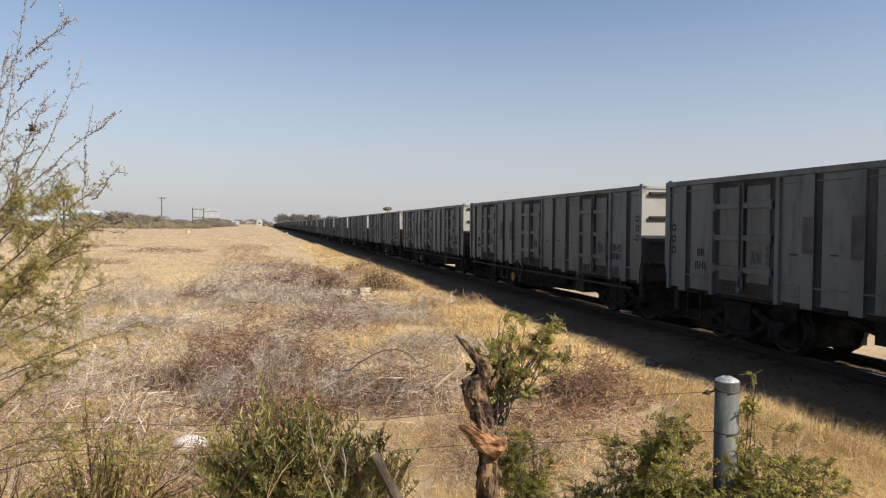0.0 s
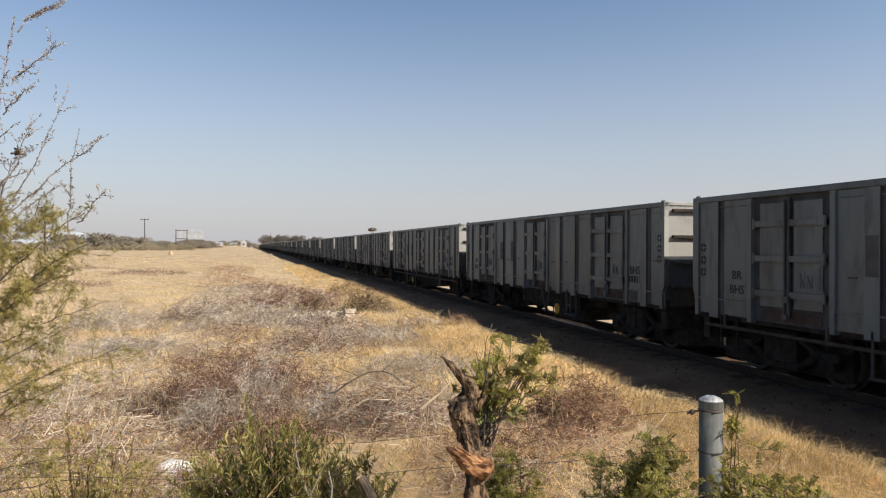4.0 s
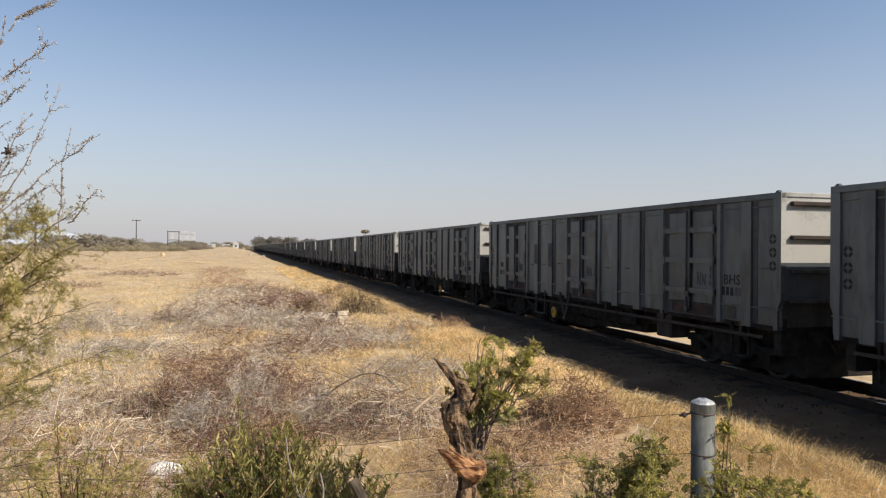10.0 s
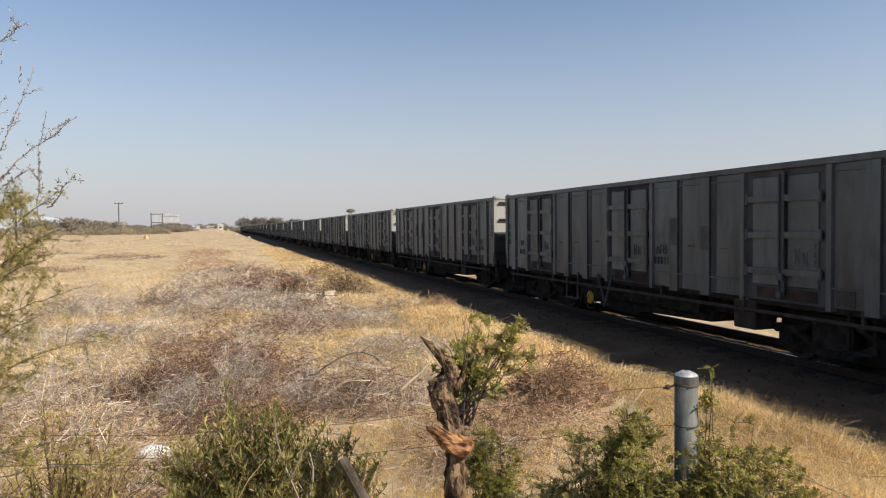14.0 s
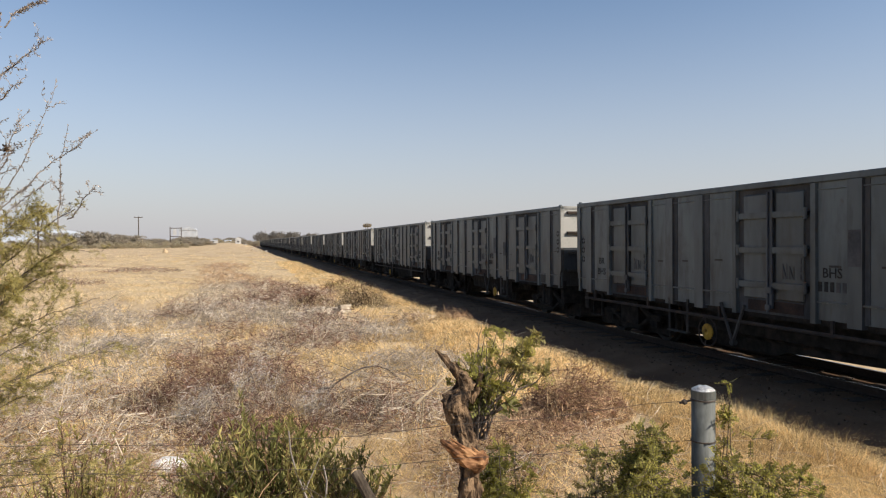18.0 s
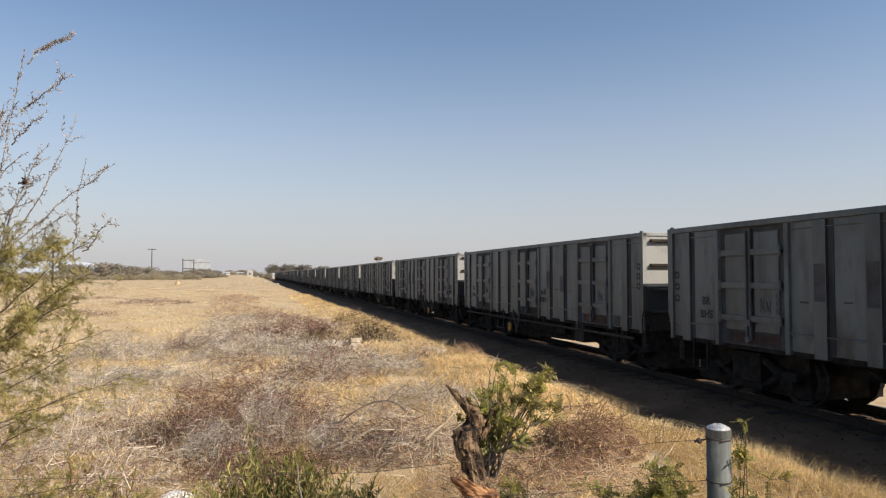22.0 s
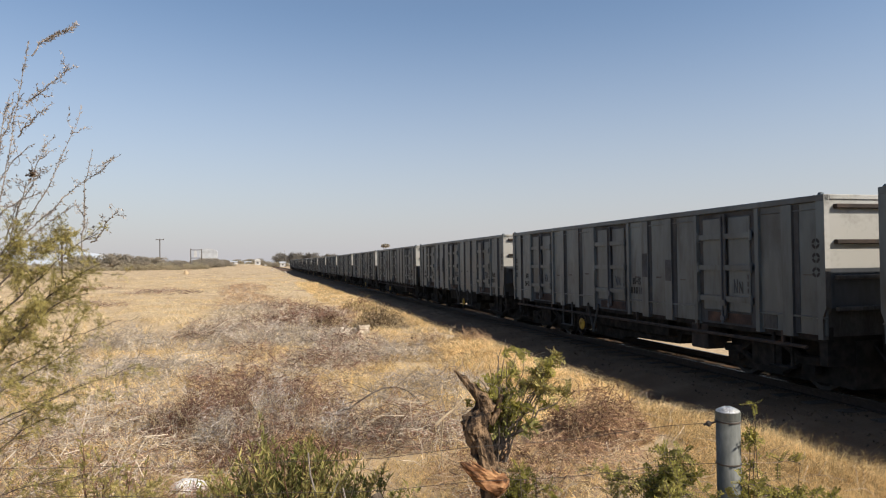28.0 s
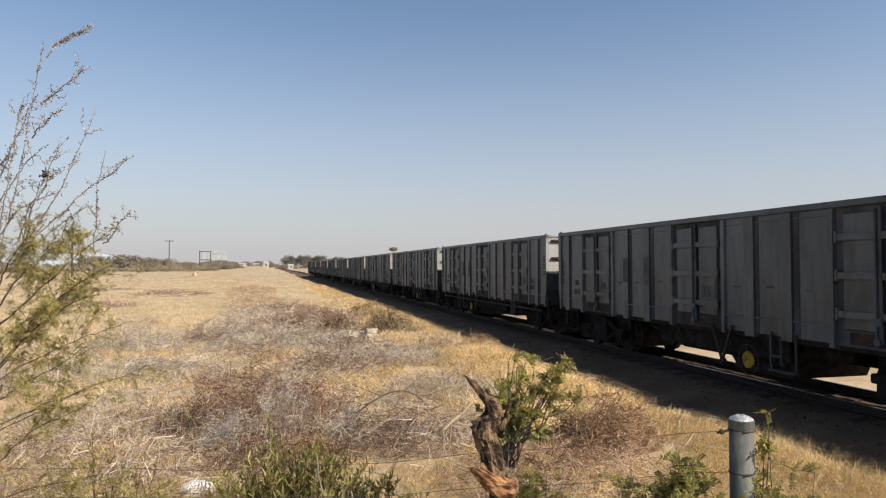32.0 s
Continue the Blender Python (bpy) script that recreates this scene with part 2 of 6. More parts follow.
M_TWIG_DARK = mat("dark_brown_twig", [(0.045, 0.028, 0.016), (0.1, 0.065, 0.036), (0.2, 0.14, 0.08)], 0.9, 2, 20, 0, island=0.5)
M_TWIG_TAN = mat("tan_twig", [(0.209, 0.124, 0.0693), (0.44, 0.286, 0.163), (0.682, 0.475, 0.284)], 0.9, 2, 20, 0, island=0.5)
M_TWIG_ASH = mat("ash_grey_twig", [(0.25, 0.208, 0.17), (0.38, 0.325, 0.275), (0.5, 0.445, 0.385)], 0.9, 4, 20, 0, island=0.4)
M_TWIG_WHITE = mat("bleached_twig", [(0.42, 0.38, 0.34), (0.58, 0.54, 0.49), (0.7, 0.66, 0.6)], 0.9, 4, 20, 0, island=0.4)
M_TWIG_PALE = mat("pale_twig", [(0.42, 0.32, 0.2), (0.6, 0.5, 0.36)], 0.9, 3, 20, 0, island=0.2)
M_STEM = mat("shrub_stem", [(0.09, 0.07, 0.055), (0.19, 0.15, 0.12)], 0.9, 12, 60, 0)
M_SHOOT = mat("grey_shoot", [(0.2, 0.17, 0.145), (0.37, 0.32, 0.28)], 0.9, 12, 60, 0)
M_LEAF_DARK = mat("dark_leaf", [(0.0972, 0.103, 0.028), (0.243, 0.232, 0.068), (0.454, 0.397, 0.144)], 0.6, 2, 9, 0, island=0.4, through_light=0.3)
M_LEAF_GREEN = mat("green_leaf", [(0.17, 0.165, 0.04), (0.35, 0.32, 0.08), (0.52, 0.455, 0.15)], 0.6, 2, 9, 0, island=0.45, through_light=0.6)
M_LEAF_OLIVE = mat("olive_leaf", [(0.211, 0.185, 0.0609), (0.363, 0.308, 0.105), (0.515, 0.426, 0.168)], 0.65, 2, 9, 0, island=0.4, through_light=0.35)
M_LEAF_DRY = mat("dry_leaf", [(0.29, 0.255, 0.225), (0.45, 0.4, 0.355)], 0.8, 4, 20, 0, island=0.4, through_light=0.2)
# far foliage is paler than real leaves: distance haze put into the colour
M_FAR_HAZY = mat("hazy_thornveld_leaf", [(0.4, 0.345, 0.23), (0.46, 0.4, 0.28), (0.54, 0.47, 0.34)], 0.9, 0.1, 1.0, 0, island=0.15, through_light=0.45)
M_FARBUSH_HAZY = mat("hazy_grey_thornveld_leaf", [(0.29, 0.255, 0.195), (0.36, 0.315, 0.245), (0.43, 0.375, 0.3)], 0.9, 0.1, 1.0, 0, island=0.15, through_light=0.4)
M_FARDARK_HAZY = mat("hazy_far_tree_leaf", [(0.2, 0.186, 0.16), (0.25, 0.232, 0.2), (0.3, 0.278, 0.242)], 0.9, 0.1, 1.0, 0, island=0.15, through_light=0.4)
M_PLASTIC = mat("white_plastic", [(0.75, 0.75, 0.75), (0.88, 0.88, 0.88)], 0.4, 9, 40, 0.3, through_light=0.3)
M_ROCK = mat("pale_rock", [(0.3, 0.24, 0.18), (0.46, 0.39, 0.3), (0.56, 0.49, 0.4)], 0.9, 6, 40, 0.7, height_m=0.03)
M_WALLW = mat("white_wall", [(0.42, 0.41, 0.39), (0.56, 0.55, 0.53)], 0.8, 0.5, 8, 0)
M_ROOF = mat("metal_roof", [(0.36, 0.38, 0.4), (0.46, 0.48, 0.5)], 0.6, 0.5, 8, 0)
M_POLE = mat("pole_wood", [(0.07, 0.055, 0.045), (0.12, 0.1, 0.085)], 0.9, 3, 30, 0.2)
M_DARKGLASS = mat("window_dark", [(0.03, 0.03, 0.035), (0.05, 0.05, 0.055)], 0.3, 1, 5, 0)


# ---------------------------------------------------------------- mesh helpers
def mesh_of(name, verts, faces, material, smooth=False):
    """A mesh from numpy arrays; all faces with the same number of corners."""
    verts, faces = np.asarray(verts, np.float32), np.asarray(faces, np.int32)
    me = bpy.data.meshes.new(name)
    k = faces.shape[1]
    me.vertices.add(len(verts)), me.loops.add(faces.size), me.polygons.add(len(faces))
    me.vertices.foreach_set("co", verts.ravel())
    me.loops.foreach_set("vertex_index", faces.ravel())
    me.polygons.foreach_set("loop_start", np.arange(0, faces.size, k, dtype=np.int32))
    me.polygons.foreach_set("use_smooth", np.full(len(faces), smooth))
    me.update(calc_edges=True)
    me.materials.append(material)
    return me


def part(name, data, material=None, parent=None, label="", at=(0, 0, 0), turn=(0, 0, 0)):
    """Links a bmesh or a mesh as one object under a thing or a part."""
    if isinstance(data, bmesh.types.BMesh):
        me = bpy.data.meshes.new(name)
        data.to_mesh(me), data.free()
        me.materials.append(material)
    else:
        me = data
    ob = new(name, me)
    ob.matrix_basis = pose(*at, *turn)
    ob.parent = parent
    return tagged(ob, label, kind="stuff" if name in ("twig_tangle", "branch_tangle", "stem_tuft", "stalk_tuft", "foliage", "leaf_mass", "dry_foliage", "ring_mark", "dirt_streak", "pipe_hangers", "faded_mark", "old_mark", "far_ribs") else "")


def thing(name, label, category, at=(0, 0, 0), turn=(0, 0, 0), group="", kind=""):
    ob = new(name)
    ob.empty_display_size = 0.1
    ob.matrix_basis = pose(*at, *turn)
    return tagged(ob, label, category, group, kind)


def box(bm, x0, x1, y0, y1, z0, z1, bevel=0.0):
    v = [bm.verts.new((x, y, z)) for x in (x0, x1) for y in (y0, y1) for z in (z0, z1)]
    fs = [bm.faces.new([v[i] for i in q]) for q in ((0, 1, 3, 2), (4, 6, 7, 5), (0, 4, 5, 1), (2, 3, 7, 6), (0, 2, 6, 4), (1, 5, 7, 3))]
    if bevel:
        bmesh.ops.bevel(bm, geom=list({e for f in fs for e in f.edges}), offset=bevel, segments=1, affect="EDGES")
    return bm


def boxes(*dims, bevel=0.0):
    bm = bmesh.new()
    for d in dims:
        box(bm, *d, bevel=bevel)
    return bm


def rod(bm, p, q, r0, r1=None, sides=8):
    """A closed round bar from p to q."""
    p, q = Vector(p), Vector(q)
    r1 = r0 if r1 is None else r1
    m = Matrix.Translation((p + q) / 2) @ (q - p).to_track_quat("Z", "Y").to_matrix().to_4x4()
    bmesh.ops.create_cone(bm, cap_ends=True, segments=sides, radius1=r0, radius2=r1, depth=(q - p).length, matrix=m)
    return bm


def lathe(bm, profile, axis="X", sides=16, centre=(0, 0, 0)):
    """Turns a profile of (along, radius) about an axis."""
    rings = []
    for a, r in profile:
        ring = []
        for i in range(sides):
            c, s = math.cos(2 * math.pi * i / sides) * r, math.sin(2 * math.pi * i / sides) * r
            ring.append(bm.verts.new((Vector((a, c, s)) if axis == "X" else Vector((c, s, a))) + Vector(centre)))
        rings.append(ring)
    for a, b in zip(rings, rings[1:]):
        for i in range(sides):
            bm.faces.new((a[i], a[(i + 1) % sides], b[(i + 1) % sides], b[i]))
    bm.faces.new(rings[0][::-1]), bm.faces.new(rings[-1])
    bmesh.ops.recalc_face_normals(bm, faces=bm.faces)
    return bm


def text_mesh(words, size, material):
    cu = bpy.data.curves.new("lettering", "FONT")
    cu.body, cu.size, cu.align_x, cu.align_y, cu.extrude = words, size, "CENTER", "CENTER", 0.002
    cu.offset = 0.001
    cu.resolution_u = 2
    ob = new("lettering", cu)
    bpy.context.view_layer.update()
    me = bpy.data.meshes.new_from_object(ob.evaluated_get(bpy.context.evaluated_depsgraph_get()))
    bpy.data.objects.remove(ob)
    me.materials.clear()
    me.materials.append(material)
    return me


def unit(a):
    return a / np.maximum(np.linalg.norm(a, axis=-1, keepdims=True), 1e-9)


def tubes(paths, radii, sides=3):
    """Verts and quads of thin tapering tubes: paths (m, n, 3), radii (m, n)."""
    m, n, _ = paths.shape
    tan = unit(np.gradient(paths, axis=1))
    ref = np.where(np.abs(tan[..., 2:3]) > 0.9, np.array([1.0, 0, 0]), np.array([0, 0, 1.0]))
    u = unit(np.cross(tan, ref))
    w = np.cross(tan, u)
    ang = np.arange(sides) * 2 * np.pi / sides
    ring = u[:, :, None] * np.cos(ang)[None, None, :, None] + w[:, :, None] * np.sin(ang)[None, None, :, None]
    verts = (paths[:, :, None] + ring * radii[:, :, None, None]).reshape(-1, 3)
    idx = np.arange(m * n * sides).reshape(m, n, sides)
    a, b = idx[:, :-1], idx[:, 1:]
    faces = np.stack([a, np.roll(a, -1, 2), np.roll(b, -1, 2), b], -1).reshape(-1, 4)
    return verts, faces


def join(*pairs):
    vs, fs, k = [], [], 0
    for v, f in pairs:
        vs.append(v), fs.append(f + k)
        k += len(v)
    return np.concatenate(vs), np.concatenate(fs)


def leaf_quads(centre, along, normal, length, width):
    """Rhombic leaves, from their foot along their direction."""
    along, side = unit(along), unit(np.cross(along, normal))
    L, W = length[:, None], width[:, None]
    v = np.stack([centre, centre + along * L * 0.45 + side * W, centre + along * L, centre + along * L * 0.45 - side * W], 1)
    return v.reshape(-1, 3), np.arange(len(centre) * 4).reshape(-1, 4)


def blades(x, y, z, tall, wide, lean, heading=None):
    """Grass blades of two bent pieces, as quads with a narrow tip."""
    n = len(x)
    a = rng.uniform(0, 2 * np.pi, n) if heading is None else heading
    d = np.stack([np.cos(a), np.sin(a), np.zeros(n)], 1)
    b = rng.uniform(0, 2 * np.pi, n)
    s = np.stack([np.cos(b), np.sin(b), np.zeros(n)], 1) * wide[:, None]
    foot = np.stack([x, y, z], 1)
    mid = foot + d * (lean * tall * 0.3)[:, None] + np.array([0, 0, 1.0]) * (tall * 0.6)[:, None]
    tip = foot + d * (lean * tall)[:, None] + np.array([0, 0, 1.0]) * (tall * (1 - 0.35 * lean))[:, None]
    v = np.stack([foot - s, foot + s, mid + s * 0.8, mid - s * 0.8, tip + s * 0.15, tip - s * 0.15], 1).reshape(-1, 3)
    k = np.arange(n)[:, None] * 6
    f = np.stack([k + np.array([0, 1, 2, 3]), k + np.array([3, 2, 4, 5])], 1).reshape(-1, 4)
    return v, f


def patchy(x, y, s, seed=0.0):
    """A soft uneven field of 0 to 1 over the ground."""
    return 0.5 + 0.25 * (np.sin(x / s + 2.1 * np.sin(y / s * 0.7 + seed)) + np.sin(y / s * 1.1 + 1.7 * np.sin(x / s * 0.9 + seed * 2)))


# ---------------------------------------------------------------- ground and track
def ground():
    gx = np.unique(np.concatenate([np.linspace(-4000, -200, 16), np.linspace(-200, -30, 18), np.linspace(-30, -8, 23), np.linspace(-8, 14, 89), np.linspace(14, 40, 14), np.linspace(40, 4000, 20)]))
    gy = np.unique(np.concatenate([np.linspace(-600, -20, 10), np.linspace(-20, 0, 11), np.linspace(0, 40, 121), np.linspace(40, 150, 60), np.linspace(150, 900, 40), np.linspace(900, 4800, 14)]))
    X, Y = np.meshgrid(gx, gy, indexing="ij")
    v = np.stack([X, Y, height(X, Y)], -1).reshape(-1, 3)
    i = np.arange(len(gx) * len(gy)).reshape(len(gx), len(gy))
    f = np.stack([i[:-1, :-1], i[1:, :-1], i[1:, 1:], i[:-1, 1:]], -1).reshape(-1, 4)
    tagged(new("ground", mesh_of("ground", v, f, M_SOIL, True)), "dry sandy field under straw-coloured grass", "ground", kind="structure")


def track():
    def across(bm, prof, stations, dx=0.0, z0=0.0):
        rings = []
        for q in stations:
            x, y, z = line_at(q)
            rings.append([bm.verts.new((x + dx + u, y, z0 + z + v)) for u, v in prof])
        return rings
    ys = [-150 + 10 * i for i in range(86)]
    bed = bmesh.new()
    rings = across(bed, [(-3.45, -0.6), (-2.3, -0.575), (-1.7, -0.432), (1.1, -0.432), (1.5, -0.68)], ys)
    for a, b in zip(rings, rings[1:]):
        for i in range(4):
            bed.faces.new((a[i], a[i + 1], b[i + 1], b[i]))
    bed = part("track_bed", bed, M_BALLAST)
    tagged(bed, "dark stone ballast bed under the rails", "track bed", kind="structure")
    n = 7000
    x, y = rng.uniform(-2.0, 0.9, n) + TRACK, rng.uniform(3, 60, n)
    k = np.abs(x - TRACK) - 1.7
    z = np.where(k > 0, -0.432 - k * 0.24, -0.432)
    s = rng.uniform(0.012, 0.032, n)
    c = np.stack([x, y, z + s * 0.4], 1)
    corners = unit(rng.normal(size=(n, 5, 3))) * s[:, None, None] * rng.uniform(0.7, 1.2, (n, 5, 1))
    v = (c[:, None] + corners).reshape(-1, 3)
    i = np.arange(n)[:, None, None] * 5
    f = (i + np.array([[0, 1, 2], [0, 2, 3], [0, 3, 4], [1, 2, 4], [2, 3, 4], [0, 1, 4]])).reshape(-1, 3)
    part("ballast_gravel", mesh_of("ballast_gravel", v, f, M_STONE), parent=bed)["kind"] = "stuff"
    for sx in (-0.555, 0.555):
        half = ((0.07, -0.15), (0.07, -0.138), (0.01, -0.128), (0.01, -0.05), (0.035, -0.042), (0.035, -0.002))
        loops = {"rail": list(half) + [(-u, v) for u, v in reversed(half)], "rail_head": [(0.012, -0.0015), (0.012, 0.0), (-0.012, 0.0), (-0.012, -0.0015)]}
        made = []
        for name, prof in loops.items():
            bm = bmesh.new()
            rings = across(bm, prof, ys, sx, RAIL)
            m = len(prof)
            for a, b in zip(rings, rings[1:]):
                for i in range(m):
                    bm.faces.new((a[i], a[(i + 1) % m], b[(i + 1) % m], b[i]))
            bm.faces.new(rings[0]), bm.faces.new(rings[-1][::-1])
            bmesh.ops.recalc_face_normals(bm, faces=bm.faces)
            made.append(part(name, bm, M_RAIL if name == "rail" else M_RAILTOP, made[0] if made else None, "" if name == "rail" else "polished running surface"))
        tagged(made[0], "rusty steel rail with a polished head", "rail", "rails of the track")
    sl = bpy.data.meshes.new("sleeper")
    bm = boxes((-1.05, 1.05, -0.12, 0.12, -0.2, 0), bevel=0.02)
    bm.to_mesh(sl), bm.free()
    sl.materials.append(M_CONCRETE)
    for i in range(70):
        part("sleeper", sl, parent=bed, at=(TRACK, 2 + 0.65 * i, RAIL - 0.151))
    return bed


# ---------------------------------------------------------------- the train
POSTS = [(0.60, 0.24), (3.83, 0.24), (4.74, 0.24), (8.07, 0.24), (8.95, 0.24), (12.22, 0.22)]      # wide ribs of the side
JAMBS = [1.50, 3.18, 5.68, 7.36, 9.86, 11.54]                                                     # narrow posts beside the doors
DOORS = [(1.58, 3.10), (5.76, 7.28), (9.94, 11.46)]


def along(a):
    """From the far end of the body (0) to its near end (LENGTH), as the wagon's own y."""
    return LENGTH / 2 - a


def bogie_parts(wagon, y):
    bogie = part("bogie", boxes((-0.95, 0.95, -0.36, 0.36, 0.3, 0.8), (-0.72, 0.72, -1.2 if y > 0 else -1.62, 1.62 if y > 0 else 1.2, 0.14, 0.86), (-0.25, 0.25, -0.3, 0.3, 0.86, 0.95)), M_UNDER, wagon, at=(0, y, 0))
    for s in (-1, 1):
        bm = boxes((-0.07, 0.07, -1.15, -0.65, 0.42, 0.56), (-0.07, 0.07, 0.65, 1.15, 0.42, 0.56), bevel=0.02)
        for e in (-1, 1):
            box(bm, -0.06, 0.06, e * 0.9 - 0.14, e * 0.9 + 0.14, 0.3, 0.5)
            rod(bm, (0, e * 0.7, 0.5), (0, e * 0.28, 0.72), 0.07, sides=6)
            rod(bm, (0, e * 0.7, 0.45), (0, e * 0.28, 0.24), 0.06, sides=6)
        box(bm, -0.06, 0.06, -0.34, 0.34, 0.18, 0.28)
        box(bm, -0.06, 0.06, -0.34, 0.34, 0.66, 0.76)
        for k in (-0.16, 0.0, 0.16):
            rod(bm, (0, k, 0.28), (0, k, 0.5), 0.065, sides=8)
        part("side_frame", bm, M_UNDER, bogie, at=(s * 0.86, 0, 0))
    for e in (-0.9, 0.9):
        bm = rod(bmesh.new(), (-0.85, 0, 0), (0.85, 0, 0), 0.07, sides=10)
        for s in (-1, 1):
            lathe(bm, [(s * 0.50, 0.12), (s * 0.50, 0.35), (s * 0.495, 0.46), (s * 0.515, 0.46), (s * 0.53, WHEEL), (s * 0.63, WHEEL - 0.006), (s * 0.63, 0.36), (s * 0.575, 0.33), (s * 0.575, 0.16), (s * 0.66, 0.13), (s * 0.66, 0.09)], sides=14)
            for k in range(4):
                a = math.pi / 4 + k * math.pi / 2
                box(bm, s * 0.575 - 0.01, s * 0.575 + 0.01, math.cos(a) * 0.25 - 0.03, math.cos(a) * 0.25 + 0.03, math.sin(a) * 0.25 - 0.03, math.sin(a) * 0.25 + 0.03)
        part("wheelset", bm, M_WHEEL, bogie, at=(0, e, WHEEL))


STRAPS = (1.41, 1.96, 2.51)           # heights of the hinge straps over the rails


def door_parts(wagon, s, a0, a1):
    y0, y1 = along(a1), along(a0)
    z0, z1 = SOLE + 0.26, TOP - 0.19
    x = -HALF
    mid = (y0 + y1) / 2
    # door backing darker than the leaves in front of it
    door = part("door", boxes((x + 0.06, x + 0.1, y0 - 0.06, y1 + 0.06, SOLE + 0.02, TOP - 0.09)), M_DIRT_SHADE, wagon)
    if s > 0:
        door.matrix_basis = Matrix.Translation((0, y0 + y1, 0)) @ pose(0, 0, 0, 0, 0, 180)
        return
    for lo, hi, hinge in ((y0 + 0.12, mid - 0.08, -1), (mid + 0.08, y1 - 0.12, 1)):
        leaf = part("door_leaf", boxes((x + 0.03, x + 0.058, lo, hi, z0, z1), bevel=0.014), M_PAINT, door)
        for z in STRAPS:
            # a folded channel with a broad shelf on top, and the hinge eye at its outer end
            p, q = (lo - 0.1, hi + 0.02) if hinge < 0 else (lo - 0.02, hi + 0.1)
            bm = boxes((x - 0.022, x + 0.036, p, q, z + 0.028, z + 0.046), (x - 0.022, x - 0.01, p, q, z - 0.04, z + 0.028), (x - 0.016, x + 0.036, p, q, z - 0.05, z - 0.04))
            e = p + 0.025 if hinge < 0 else q - 0.025
            rod(bm, (x - 0.012, e, z - 0.085), (x - 0.012, e, z + 0.085), 0.028, sides=8)
            part("hinge_strap", bm, M_PAINT, leaf)
    bar = boxes((x - 0.012, x + 0.03, mid - 0.045, mid + 0.045, z0 - 0.14, z1 + 0.05), bevel=0.008)
    rod(bar, (x - 0.03, mid + 0.03, z0 - 0.2), (x - 0.03, mid + 0.03, z1 + 0.02), 0.018, sides=6)
    box(bar, x - 0.055, x - 0.012, mid - 0.07, mid + 0.06, z0 + 0.1, z0 + 0.2)
    box(bar, x - 0.045, x - 0.012, mid - 0.03, mid + 0.07, z0 - 0.16, z0 - 0.08)
    part("locking_bar", bar, M_DOOR, door)
    lo, zm = y0 + 0.2, 1.54
    # a white broken column and two faded dark strokes of lettering
    white = bmesh.new()
    for i in range(3):
        box(white, x + 0.024, x + 0.029, lo - 0.045, lo - 0.015, zm - 0.02 + i * 0.12, zm + 0.065 + i * 0.12)
    part("white_mark", white, M_GRIME, door)
    mark = bmesh.new()
    for k, tall in ((0.1, 0.2), (0.24, 0.24)):
        foot = zm - 0.02
        box(mark, x + 0.024, x + 0.029, lo + k, lo + k + 0.02, foot, foot + tall)
        box(mark, x + 0.024, x + 0.029, lo + k + 0.08, lo + k + 0.1, foot, foot + tall)
        rod(mark, (x + 0.029, lo + k + 0.02, foot + 0.02), (x + 0.029, lo + k + 0.09, foot + tall - 0.02), 0.012, sides=6)
    part("stencil_mark", mark, M_DOOR, door)
    part("rust_stain", boxes((x + 0.054, x + 0.059, y0 + 0.15, y1 - 0.2, SOLE + 0.06, z0 - 0.03)), M_RUSTY, door, "rust stain under the door")


def letters(wagon, words, a, z, size, name="lettering"):
    part(name, text_mesh(words, size, M_LETTER), parent=wagon, at=(-HALF + 0.034, along(a), z), turn=(90, 0, -90))


def number_bar(wagon, a, z):
    for k in range(5):
        y = along(a) + 0.21 - 0.105 * k
        part("number_bar", boxes((-HALF + 0.033, -HALF + 0.037, y - 0.033, y + 0.033, z - 0.07, z + 0.07)), M_LETTER if k < 3 else M_GRIME, wagon)


def ring_marks(wagon, spots, proud):
    """A column of three stencilled rings, each broken in four."""
    bm = bmesh.new()
    for a, z in spots:
        for k in range(4):
            a0 = math.pi / 2 * k + 0.14
            vs = [bm.verts.new((-HALF + proud, along(a) + r * math.cos(t), z + r * math.sin(t))) for r in (0.036, 0.08) for t in (a0, a0 + 0.43, a0 + 0.86, a0 + 1.29)]
            for i in range(3):
                bm.faces.new((vs[i], vs[i + 1], vs[i + 5], vs[i + 4]))
    part("ring_mark", bm, M_LETTER, wagon)


def rib_mesh(s, a, wide):
    """A pressed hat-shaped rib of the side."""
    bm = bmesh.new()
    y = along(a)
    x0, x1 = -HALF, -HALF + 0.1
    f, g = wide / 2, wide / 2 + 0.03
    vs = [bm.verts.new((s * -px, py, pz)) for pz in (SOLE - 0.02, TOP - 0.1) for px, py in ((x1, y - g), (x0, y - f), (x0, y + f), (x1, y + g))]
    for i in range(3):
        bm.faces.new((vs[i], vs[i + 1], vs[i + 5], vs[i + 4]))
    bm.faces.new(vs[3::-1]), bm.faces.new(vs[4:]), bm.faces.new((vs[0], vs[4], vs[7], vs[3]))
    bmesh.ops.recalc_face_normals(bm, faces=bm.faces)
    return bm


